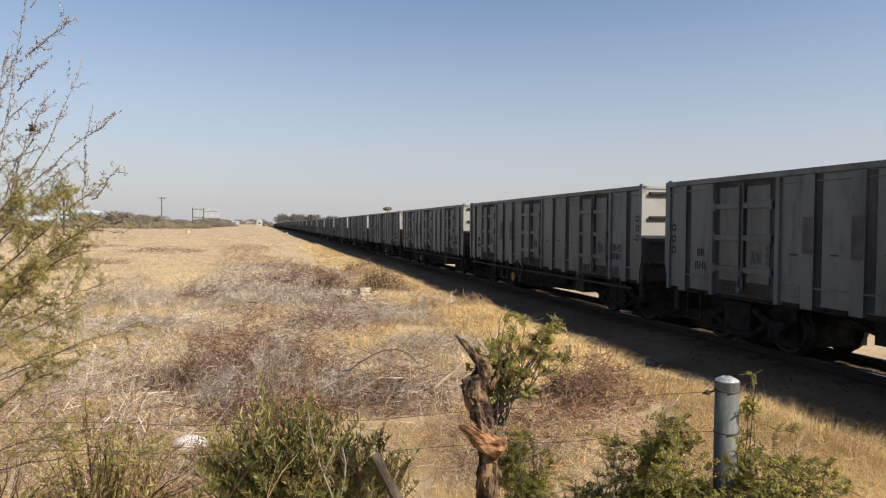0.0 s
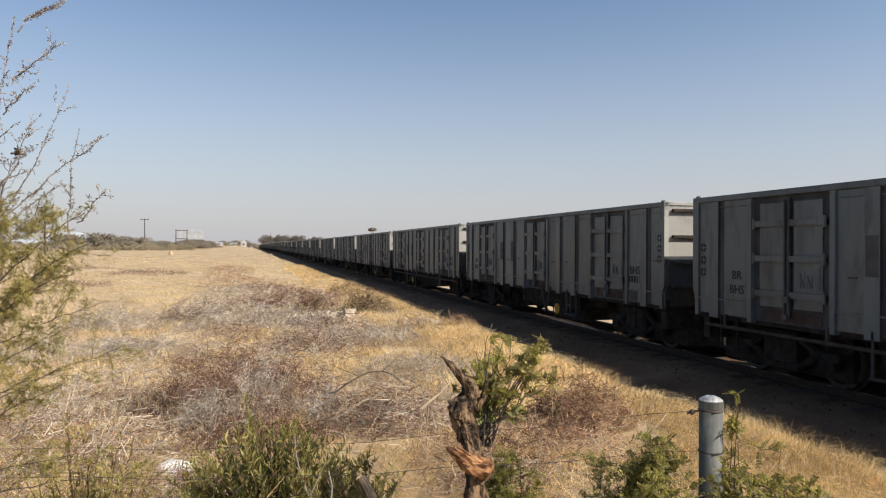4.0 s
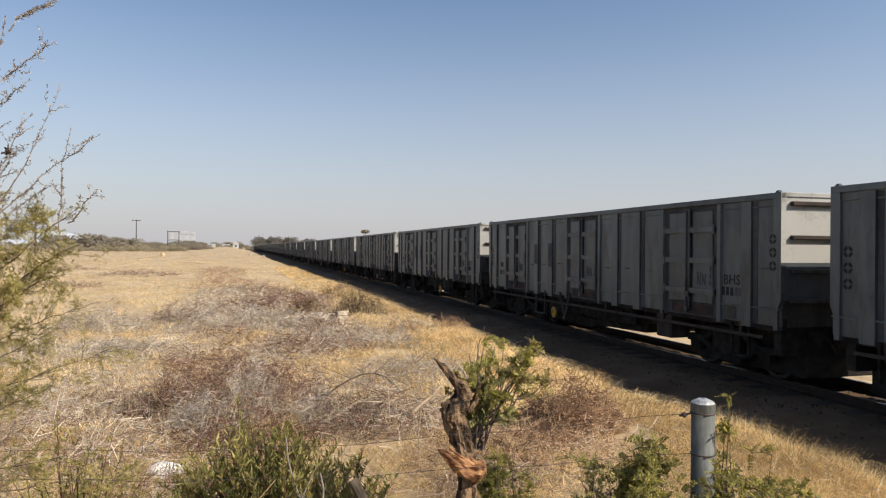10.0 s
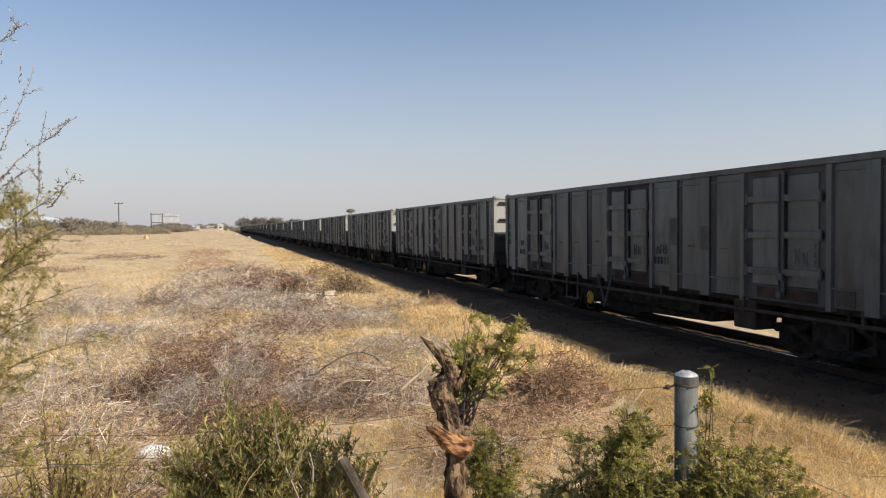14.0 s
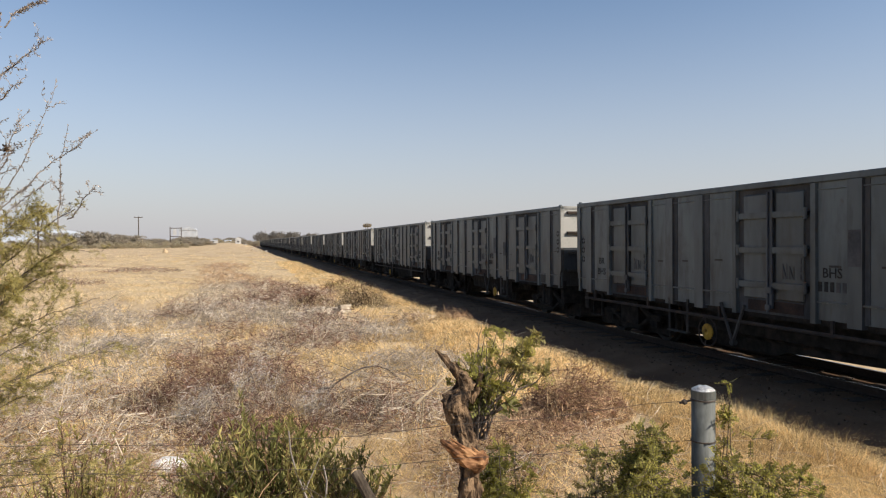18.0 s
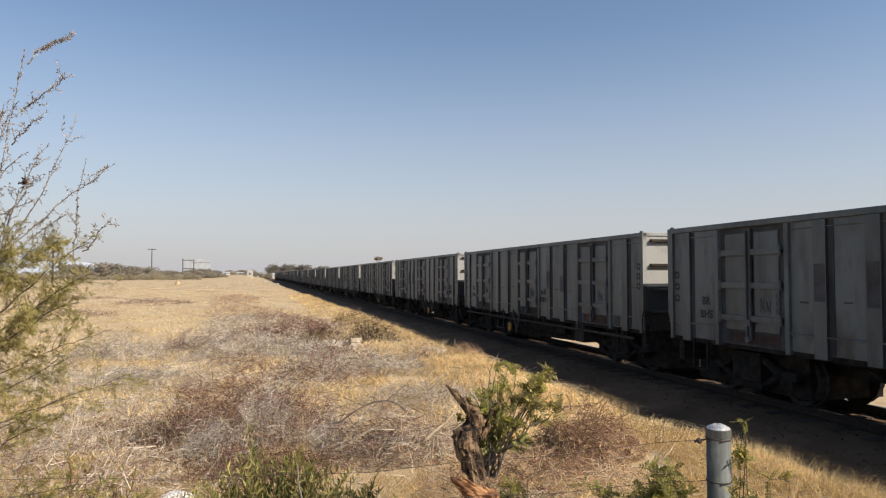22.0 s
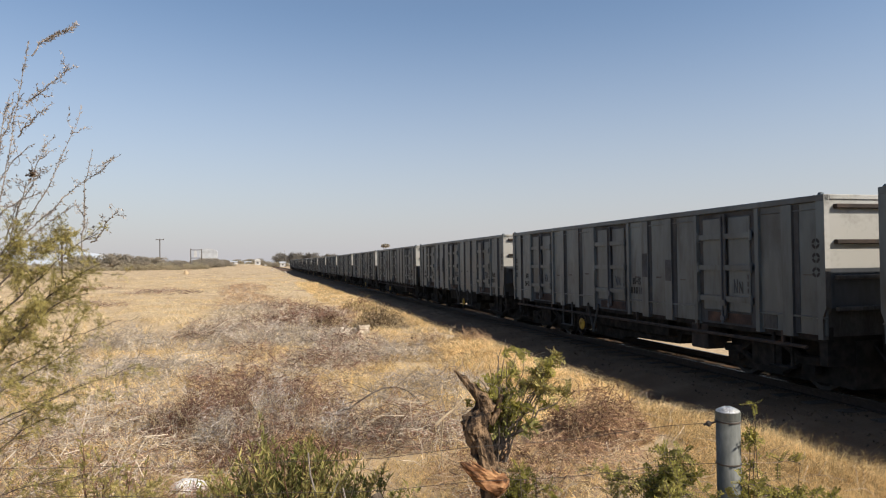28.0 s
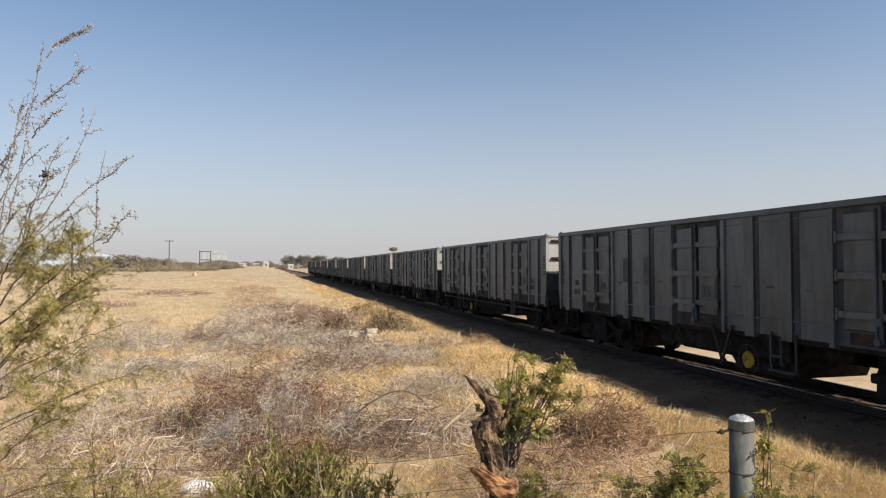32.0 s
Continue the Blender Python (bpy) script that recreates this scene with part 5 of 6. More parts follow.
def leafy(label, at, stems, leaf_mat, stem_mat, spread, tall, fronds, kind="pinnate", leaf=0.012, wide=0.004, frond=0.07, count=6, name="green_shrub", lean=(0, 0, 0), low=0.2, reach=0.15):
    """A bush of arching stems with leaves along them."""
    rng = np.random.default_rng(int(100 * abs(at[0]) + 10 * at[1]) + stems)
    ob = thing(name, label, "shrub", at=at)
    n = 10
    a = rng.uniform(0, 2 * np.pi, stems)
    out = np.stack([np.cos(a) * spread[0], np.sin(a) * spread[1], np.zeros(stems)], 1) * np.sqrt(rng.random(stems))[:, None]
    h = tall * rng.uniform(0.86 if low >= 0.6 else 0.72 if kind == "pinnate" else 0.55, 1.05, stems) * (1 - 0.35 * (np.linalg.norm(out / np.array([spread[0], spread[1], 1]), axis=1)) ** 2)
    u = np.linspace(0, 1, n)[None, :, None]
    P = out[:, None] * (0.25 * u + 0.75 * u ** 1.5) + np.array([0, 0, 1.0]) * h[:, None, None] * u + np.cumsum(rng.normal(0, 0.012, (stems, n, 3)), 1) + np.array(lean) * u
    P[:, 0, 2] = 0
    R = np.linspace(0.006, 0.0011, n)[None] * rng.uniform(0.7, 1.3, stems)[:, None]
    part("stem_tuft", mesh_of("stem_tuft", *tubes(P, R, 4), stem_mat), parent=ob)
    if kind == "pinnate":
        # side twigs spread the leaves away from the stems
        m = max(6, fronds // 9)
        i, s = rng.integers(0, stems, m), np.minimum(n - 1.01, (n - 1) * (low + (1 - low) * rng.random(m) ** 0.42))
        k = s.astype(int)
        fork = P[i, k] + (P[i, k + 1] - P[i, k]) * (s - k)[:, None]
        d = unit(rng.normal(0, 1, (m, 3)) * np.array([1, 1, 0.55]) + np.array([0, 0, 0.3]) + 0.8 * unit(out)[i])
        u = np.linspace(0, 1, 5)[None, :, None]
        T = fork[:, None] + d[:, None] * u * (reach * rng.uniform(0.4, 1.2, m))[:, None, None] - np.array([0, 0, 0.25]) * reach * u ** 2
        part("twig_tangle", mesh_of("twig_tangle", *tubes(T, np.broadcast_to(np.linspace(0.0018, 0.0008, 5), (m, 5))), stem_mat), parent=ob)
        i, s = rng.integers(0, m, fronds), 3.99 * rng.random(fronds) ** 0.8
        k = s.astype(int)
        foot = T[i, k] + (T[i, k + 1] - T[i, k]) * (s - k)[:, None]
    else:
        i, s = rng.integers(0, stems, fronds), np.clip((n - 1) * (low + (1 - low) * rng.random(fronds) ** 0.6), 2, n - 1.01)
        k = s.astype(int)
        foot = P[i, k] + (P[i, np.minimum(k + 1, n - 1)] - P[i, k]) * (s - k)[:, None]
    if kind == "pinnate":
        way = rng.normal(0, 1, (fronds, 3)) + np.array([0, 0, 0.35])
        (v, f), ends = pinnate(foot, way, count, frond, leaf, wide)
        ends = ends[:, ::2]
        part("stalk_tuft", mesh_of("stalk_tuft", *tubes(ends, np.full(ends.shape[:2], 0.0011)), stem_mat), parent=ob)
    else:
        way = rng.normal(0, 0.45, (fronds, 3)) + np.array([0, 0, 0.8])
        v, f = leaf_quads(foot, way, rng.normal(size=(fronds, 3)), leaf * rng.uniform(0.6, 1.3, fronds), np.full(fronds, wide))
    part("leaf_mass", mesh_of("leaf_mass", v, f, leaf_mat), parent=ob)
    return ob


def near_bushes():
    leafy("dense dark green bush with narrow upright leaves", (0.11, 3.85, 0.0), 320, M_LEAF_DARK, M_TWIG_BROWN, (0.56, 0.45), 0.9, 20000, "lance", 0.046, 0.0042, name="green_bush", low=0.3)
    leafy("olive-leaved stems growing through the dark bush", (0.17, 3.75, 0.0), 110, M_LEAF_OLIVE, M_TWIG_BROWN, (0.5, 0.42), 0.95, 5000, "lance", 0.05, 0.0046, name="green_bush", low=0.4)
    leafy("dark green bush with narrow leaves by the fence", (0.6, 3.9, 0.0), 60, M_LEAF_DARK, M_TWIG_BROWN, (0.3, 0.26), 0.72, 3200, "lance", 0.042, 0.004, name="green_bush", low=0.3)
    leafy("thin low bush with sparse olive leaves", (-0.8, 3.78, 0.0), 80, M_LEAF_OLIVE, M_TWIG_BROWN, (0.34, 0.3), 0.98, 3400, "lance", 0.036, 0.0052, name="green_bush")
    leafy("thin low bush with sparse olive leaves", (-0.95, 3.3, 0.0), 50, M_LEAF_OLIVE, M_TWIG_BROWN, (0.42, 0.34), 0.78, 1200, "lance", 0.03, 0.0042, name="green_bush")
    leafy("thin olive herb in the dry grass", (-1.5, 4.6, 0.0), 60, M_LEAF_OLIVE, M_TWIG_BROWN, (0.7, 0.5), 0.55, 1000, "lance", 0.028, 0.0042, name="green_bush")
    leafy("thin olive herb in the dry grass", (-0.75, 4.7, 0.0), 50, M_LEAF_OLIVE, M_TWIG_BROWN, (0.55, 0.45), 0.5, 800, "lance", 0.028, 0.0042, name="green_bush")
    leafy("feathery green thorn bush growing round the fence post", (1.5, 2.36, 0.0), 60, M_LEAF_GREEN, M_STEM, (0.38, 0.26), 1.04, 3400, "pinnate", 0.013, 0.0038, 0.058, 6, low=0.42, reach=0.18)
    leafy("yellowing feathery thorn bush beside the fence", (1.32, 2.5, 0.0), 36, M_LEAF_OLIVE, M_STEM, (0.42, 0.25), 0.95, 1900, "pinnate", 0.013, 0.0042, 0.058, 6, low=0.4, reach=0.18)
    leafy("feathery green spray rising before the fence", (1.5, 2.34, 0.0), 7, M_LEAF_GREEN, M_STEM, (0.06, 0.05), 1.36, 800, "pinnate", 0.013, 0.0042, 0.058, 6, low=0.6, reach=0.1)
    leafy("feathery green sapling in front of the steel post", (1.84, 2.14, 0.0), 40, M_LEAF_GREEN, M_STEM, (0.2, 0.16), 1.08, 2600, "pinnate", 0.013, 0.0042, 0.058, 6, low=0.5, reach=0.15)
    leafy("thin green shoot rising beside the steel post", (1.728, 2.19, 0.0), 9, M_LEAF_GREEN, M_STEM, (0.015, 0.01), 1.35, 330, "pinnate", 0.013, 0.0042, 0.045, 5, low=0.55, reach=0.035)
    leafy("feathery green sapling covering the foot of the steel post", (1.66, 2.1, 0.0), 24, M_LEAF_GREEN, M_STEM, (0.17, 0.06), 1.05, 2300, "pinnate", 0.013, 0.0038, 0.05, 6, low=0.5, reach=0.1)
    leafy("yellow-green sapling at the foot of the stump", (1.21, 3.12, 0.0), 16, M_LEAF_GREEN, M_STEM, (0.13, 0.12), 0.9, 850, "pinnate", 0.014, 0.0046, 0.058, 6, low=0.4, reach=0.1)
    leafy("dark green regrowth at the top of the dead stump", (1.13, 3.27, 0.86), 12, M_LEAF_DARK, M_STEM, (0.1, 0.1), 0.38, 150, "pinnate", 0.02, 0.0075, 0.055, 5, low=0.25, lean=(0.07, 0.02, 0), reach=0.09)
    leafy("leafy green regrowth behind the dead stump", (1.12, 3.27, 0.92), 18, M_LEAF_GREEN, M_STEM, (0.22, 0.15), 0.5, 250, "pinnate", 0.02, 0.0068, 0.055, 5, low=0.35, lean=(0.1, 0.03, 0), reach=0.1)
    leafy("thin sprig of yellowing leaves beside the stump", (1.16, 3.26, 0.98), 5, M_LEAF_OLIVE, M_STEM, (0.06, 0.04), 0.4, 110, "pinnate", 0.02, 0.007, 0.055, 4, low=0.62, lean=(0.26, 0.0, 0), reach=0.06)
    # bleached dead sticks inside the dark bush
    for i in range(26):
        x, y = 0.2 + rng.uniform(-0.5, 0.5), 3.42 + rng.uniform(-0.12, 0.2)
        a, tilt, L = rng.uniform(0, 360), rng.uniform(-70, -5), rng.uniform(0.18, 0.5)
        bm = bmesh.new()
        rod(bm, (0, 0, 0), (L * 0.4, 0.02, 0.03), 0.0036, 0.003, 6), rod(bm, (L * 0.4, 0.02, 0.03), (L * 0.75, 0, 0.05), 0.003, 0.002, 6), rod(bm, (L * 0.75, 0, 0.05), (L, 0.03, 0.03), 0.002, 0.001, 5), rod(bm, (L * 0.4, 0.02, 0.03), (L * 0.7, 0.08, 0.07), 0.002, 0.001, 5)
        tagged(part("dead_stick", bm, M_GREYWOOD if i % 3 else M_TWIG_TAN, at=(x, y, rng.uniform(0.12, 0.5)), turn=(0, tilt, a)), "bleached bare stick caught in the dark bush", "stick", "sticks in the dark bush")


def stump():
    """A broken dead trunk with a torn branch socket."""
    ob = thing("tree_stump", "broken dead tree stump with splintered top and torn orange wood", "stump", at=(1.0, 3.1, 0.0))
    base = Vector((1.0, 3.1, 0.0))
    line = [((0.97, 2.98, -0.02), 0.08), ((0.985, 3.0, 0.4), 0.062), ((0.997, 3.0, 0.72), 0.052), ((1.002, 3.05, 0.83), 0.05), ((1.012, 3.1, 0.9), 0.046), ((1.0, 3.15, 0.97), 0.056), ((0.99, 3.19, 1.05), 0.074), ((1.0, 3.21, 1.1), 0.07), ((1.05, 3.24, 1.135), 0.052), ((1.05, 3.26, 1.175), 0.046), ((1.015, 3.28, 1.22), 0.034), ((0.97, 3.31, 1.268), 0.022), ((0.928, 3.33, 1.31), 0.006)]
    bm = bmesh.new()
    sides, rings = 24, []
    dense = smooth_path([(*p, r) for p, r in line], 90)
    for k, (x, y, z, r) in enumerate(dense):
        r *= 0.86
        ring = []
        for i in range(sides):
            a = 2 * math.pi * i / sides
            c = Vector((x + math.cos(a) * r, y + math.sin(a) * r, z))
            d = 1 + 0.5 * noise.noise(Vector((math.cos(a) * 1.6, math.sin(a) * 1.6, z * 10))) + 0.42 * noise.noise(Vector((math.cos(a) * 4.5, math.sin(a) * 4.5, z * 20))) + 0.2 * noise.noise(c * 70)
            ring.append(bm.verts.new(Vector((x + math.cos(a) * r * d, y + math.sin(a) * r * d, z + 0.02 * noise.noise(c * 30))) - base))
        rings.append(ring)
    for a, b in zip(rings, rings[1:]):
        for i in range(sides):
            bm.faces.new((a[i], a[(i + 1) % sides], b[(i + 1) % sides], b[i]))
    bm.faces.new(rings[-1])
    trunk = part("trunk", bm, M_BARK, ob)
    for i, (p, q, r) in enumerate((((1.04, 3.24, 1.16), (0.918, 3.3, 1.315), 0.022), ((1.06, 3.25, 1.16), (0.945, 3.31, 1.275), 0.018), ((1.08, 3.25, 1.12), (1.06, 3.27, 1.21), 0.02), ((1.05, 3.22, 1.1), (1.0, 3.24, 1.235), 0.022))):
        part("splinter", rod(bmesh.new(), Vector(p) - base, Vector(q) - base, r, 0.004, 6), M_BARK, trunk)
    bm = bmesh.new()
    # a ragged horn of wood that swells into the trunk
    horn = smooth_path([(1.07, 2.985, 0.84, 0.022), (1.03, 2.965, 0.85, 0.036), (0.975, 2.955, 0.872, 0.036), (0.92, 2.957, 0.908, 0.029), (0.875, 2.965, 0.94, 0.017), (0.848, 2.967, 0.962, 0.004)], 40)
    loops = []
    for x, y, z, r in horn:
        loop = []
        for i in range(18):
            a = 2 * math.pi * i / 18
            d = 1 + 0.8 * noise.noise(Vector((math.cos(a) * 1.8, math.sin(a) * 1.8, x * 14))) + 0.45 * noise.noise(Vector((math.cos(a) * 4, math.sin(a) * 4, x * 30)))
            loop.append(bm.verts.new(Vector((x + 0.35 * math.sin(a) * r * d, y + math.cos(a) * r * d, z + math.sin(a) * r * d * 0.95)) - base))
        loops.append(loop)
    for a, b in zip(loops, loops[1:]):
        for i in range(18):
            bm.faces.new((a[i], a[(i + 1) % 18], b[(i + 1) % 18], b[i]))
    bm.faces.new(loops[0][::-1]), bm.faces.new(loops[-1])
    for p, q, r in (((1.0, 2.95, 0.885), (0.885, 2.95, 0.975), 0.015), ((0.98, 2.945, 0.86), (0.865, 2.945, 0.928), 0.012), ((1.05, 2.965, 0.86), (0.985, 2.95, 0.93), 0.016)):
        rod(bm, Vector(p) - base, Vector(q) - base, r, 0.002, 5)
    part("torn_socket", bm, M_HEART, ob, "torn orange heartwood where a limb broke off")
    bm = bmesh.new()
    pts = [(1.07, 3.22, 1.06), (1.11, 3.22, 1.12), (1.13, 3.22, 1.2)]
    rod(bm, Vector(pts[0]) - base, Vector(pts[1]) - base, 0.022, 0.018, 7), rod(bm, Vector(pts[1]) - base, Vector(pts[2]) - base, 0.018, 0.014, 7)
    part("side_limb", bm, M_BARK, ob)


def fence():
    post = thing("fence_post", "galvanised steel pipe fence post with a domed cap", "fence post", at=(1.675, 2.24, 0.0))
    pipe = part("pipe", lathe(bmesh.new(), [(-0.1, 0.043), (1.275, 0.043)], "Z", 40), M_GALV, post)
    for p in pipe.data.polygons:
        p.use_smooth = len(p.vertices) == 4
    part("collar", lathe(bmesh.new(), [(1.25, 0.0432), (1.252, 0.0445), (1.279, 0.0445), (1.281, 0.0425)], "Z", 28), M_GALV, post)
    cap = lathe(bmesh.new(), [(1.278, 0.043), (1.283, 0.042), (1.29, 0.034), (1.295, 0.02), (1.297, 0.006)], "Z", 28)
    for v in cap.verts:
        v.co.z += 0.004 * noise.noise(v.co * 60)
    part("cap", cap, M_CAP, post, "dented bright domed cap")
    for z in (1.245, 1.09, 0.8, 0.5):
        part("wire_tie", lathe(bmesh.new(), [(z - 0.003, 0.0435), (z - 0.002, 0.0465), (z + 0.002, 0.0465), (z + 0.003, 0.0435)], "Z", 24), M_WIRE, post)
    bm = bmesh.new()
    bmesh.ops.create_icosphere(bm, subdivisions=1, radius=0.012, matrix=Matrix.Translation((-0.075, 0.01, 1.238)))
    rod(bm, (-0.05, 0.0, 1.245), (-0.09, 0.02, 1.232), 0.004, sides=5)
    part("wire_knot", bm, M_WIRE, post)
    for z0, z1, sag in ((1.24, 1.1, 0.16), (1.09, 0.97, 0.13), (0.8, 0.8, 0.1), (0.5, 0.5, 0.08)):
        s = np.linspace(0, 1, 40)
        x, y = 1.63 - 6.6 * s, 2.25 + 2.3 * s
        z = z0 + (z1 - z0) * s - sag * 4 * s * (1 - s) * (1 + 0.2 * np.sin(s * 9)) + 0.006 * np.sin(s * 60)
        wire = part("fence_wire", mesh_of("fence_wire", *tubes(np.stack([x, y, z], 1)[None], np.full((1, 40), 0.0011), 5), M_WIRE))
        tagged(wire, "slack rusty fence wire tied to the steel post", "wire", "wires of the fence")
    s = np.linspace(0, 1, 20)
    x, y, z = 1.72 + 1.9 * s, 2.22 - 0.5 * s, 1.05 - 0.85 * s
    wire = part("fence_wire", mesh_of("fence_wire", *tubes(np.stack([x, y, z], 1)[None], np.full((1, 20), 0.0011), 5), M_WIRE))
    tagged(wire, "stay wire running down from the steel post", "wire", "wires of the fence")
    # the cut wooden stake leaning in the bush
    p, q, r = Vector((0.9, 2.62, 0.0)), Vector((0.485, 3.08, 0.82)), 0.027
    bm = rod(bmesh.new(), Vector((0, 0, 0)), q - p, r, r * 0.85, 10)
    bmesh.ops.subdivide_edges(bm, edges=bm.edges, cuts=2)
    for v in bm.verts:
        v.co += Vector((noise.noise(v.co * 22), noise.noise(v.co * 22 + Vector((5, 0, 0))), 0)) * r * 0.3
    tagged(part("wooden_stake", bm, M_GREYWOOD, at=p), "sawn grey wooden stake leaning by the fence", "stake")
    # two crooked dead branches standing in the bush
    for foot, reach, bow, label in (((0.33, 3.5, 0.1), (-0.06, 0.05, 0.8), 0.05, "pale upright dead branch in the bush"), ((0.46, 3.55, 0.1), (-0.12, 0.03, 0.6), -0.06, "bare dead branch in the bush")):
        u = np.linspace(0, 1, 9)
        line = np.outer(u, reach) + np.stack([bow * np.sin(np.pi * u * 1.6), 0.02 * np.sin(7 * u), 0 * u], 1)
        side = line[5] + np.outer(u, (bow * 1.6, 0.02, 0.16))
        ob = part("dead_branch", mesh_of("dead_branch", *tubes(np.stack([line, side]), np.stack([np.linspace(0.009, 0.004, 9), np.linspace(0.004, 0.0015, 9)]), 6), M_SHOOT), at=foot)
        tagged(ob, label, "branch")


def litter():
    bm = bmesh.new()
    bmesh.ops.create_icosphere(bm, subdivisions=3, radius=1, matrix=Matrix.Diagonal((0.13, 0.1, 0.065, 1)))
    for v in bm.verts:
        v.co *= 1 + 0.55 * noise.noise(v.co * 16) + 0.2 * noise.noise(v.co * 45)
        v.co.z = max(v.co.z, -0.03)
    ob = part("plastic_bag", bm, M_PLASTIC, at=(-0.58, 6.02, float(height(-0.58, 6.02)) + 0.04))
    tagged(ob, "crumpled white plastic bag lying in the grass", "plastic bag")
    bm = bmesh.new()
    bmesh.ops.create_cube(bm, size=1.0, matrix=Matrix.Diagonal((0.42, 0.75, 0.16, 1)))
    bmesh.ops.bevel(bm, geom=list(bm.edges), offset=0.05, segments=2, affect="EDGES")
    for v in bm.verts:
        v.co *= 1 + 0.4 * noise.noise(v.co * 5)
    tagged(part("earth_clod", bm, M_SOIL, at=(5.95, 10.9, float(height(5.95, 10.9)) + 0.05), turn=(0, 8, 25)), "reddish lump of bare earth at the edge of the track bed", "earth")
    for x, y, sx, sy, sz, a in ((2.54, 18.3, 0.2, 0.13, 0.14, 20), (2.3, 18.5, 0.13, 0.1, 0.09, 70), (1.8, 17.6, 0.2, 0.12, 0.13, 10), (2.03, 17.7, 0.13, 0.09, 0.11, 40)):
        bm = bmesh.new()
        bmesh.ops.create_cube(bm, size=1.7, matrix=Matrix.Diagonal((sx, sy, sz, 1)))
        bmesh.ops.bevel(bm, geom=list(bm.edges), offset=sz * 0.2, segments=2, affect="EDGES")
        bmesh.ops.subdivide_edges(bm, edges=[e for e in bm.edges if e.calc_length() > 0.08], cuts=2, use_grid_fill=True)
        for v in bm.verts:
            v.co *= 1 + 0.35 * noise.noise(v.co * 9 + Vector((x, y, 0)))
        tagged(part("rock", bm, M_ROCK, at=(x, y, float(height(x, y)) + sz * 0.75), turn=(0, 0, a)), "pale broken rock in the dry grass", "rock", "pale rocks")


# ---------------------------------------------------------------- distance
def crown(w, d, h, count, leaf, foot=0.12):
    """Leaf clumps in an uneven rounded crown."""
    k = 26
    a, r = rng.uniform(0, 2 * np.pi, k), np.sqrt(rng.random(k))
    c = np.stack([np.cos(a) * r * w * 0.4, np.sin(a) * r * d * 0.4, h * (foot + 0.12 + (0.62 - foot) * rng.random(k) * np.sqrt(1 - 0.75 * r * r))], 1)
    s = rng.uniform(0.55, 1, k) * min(w, h) * 0.24
    i = rng.integers(0, k, count)
    p = c[i] + unit(rng.normal(size=(count, 3))) * (s[i] * rng.random(count) ** 0.4)[:, None] * np.array([1.15, 1.15, 0.9])
    p[:, 2] = np.maximum(p[:, 2], h * foot * 0.5)
    return leaf_quads(p, rng.normal(size=(count, 3)), rng.normal(size=(count, 3)), leaf * rng.uniform(0.5, 1.4, count), np.full(count, leaf * 0.5))


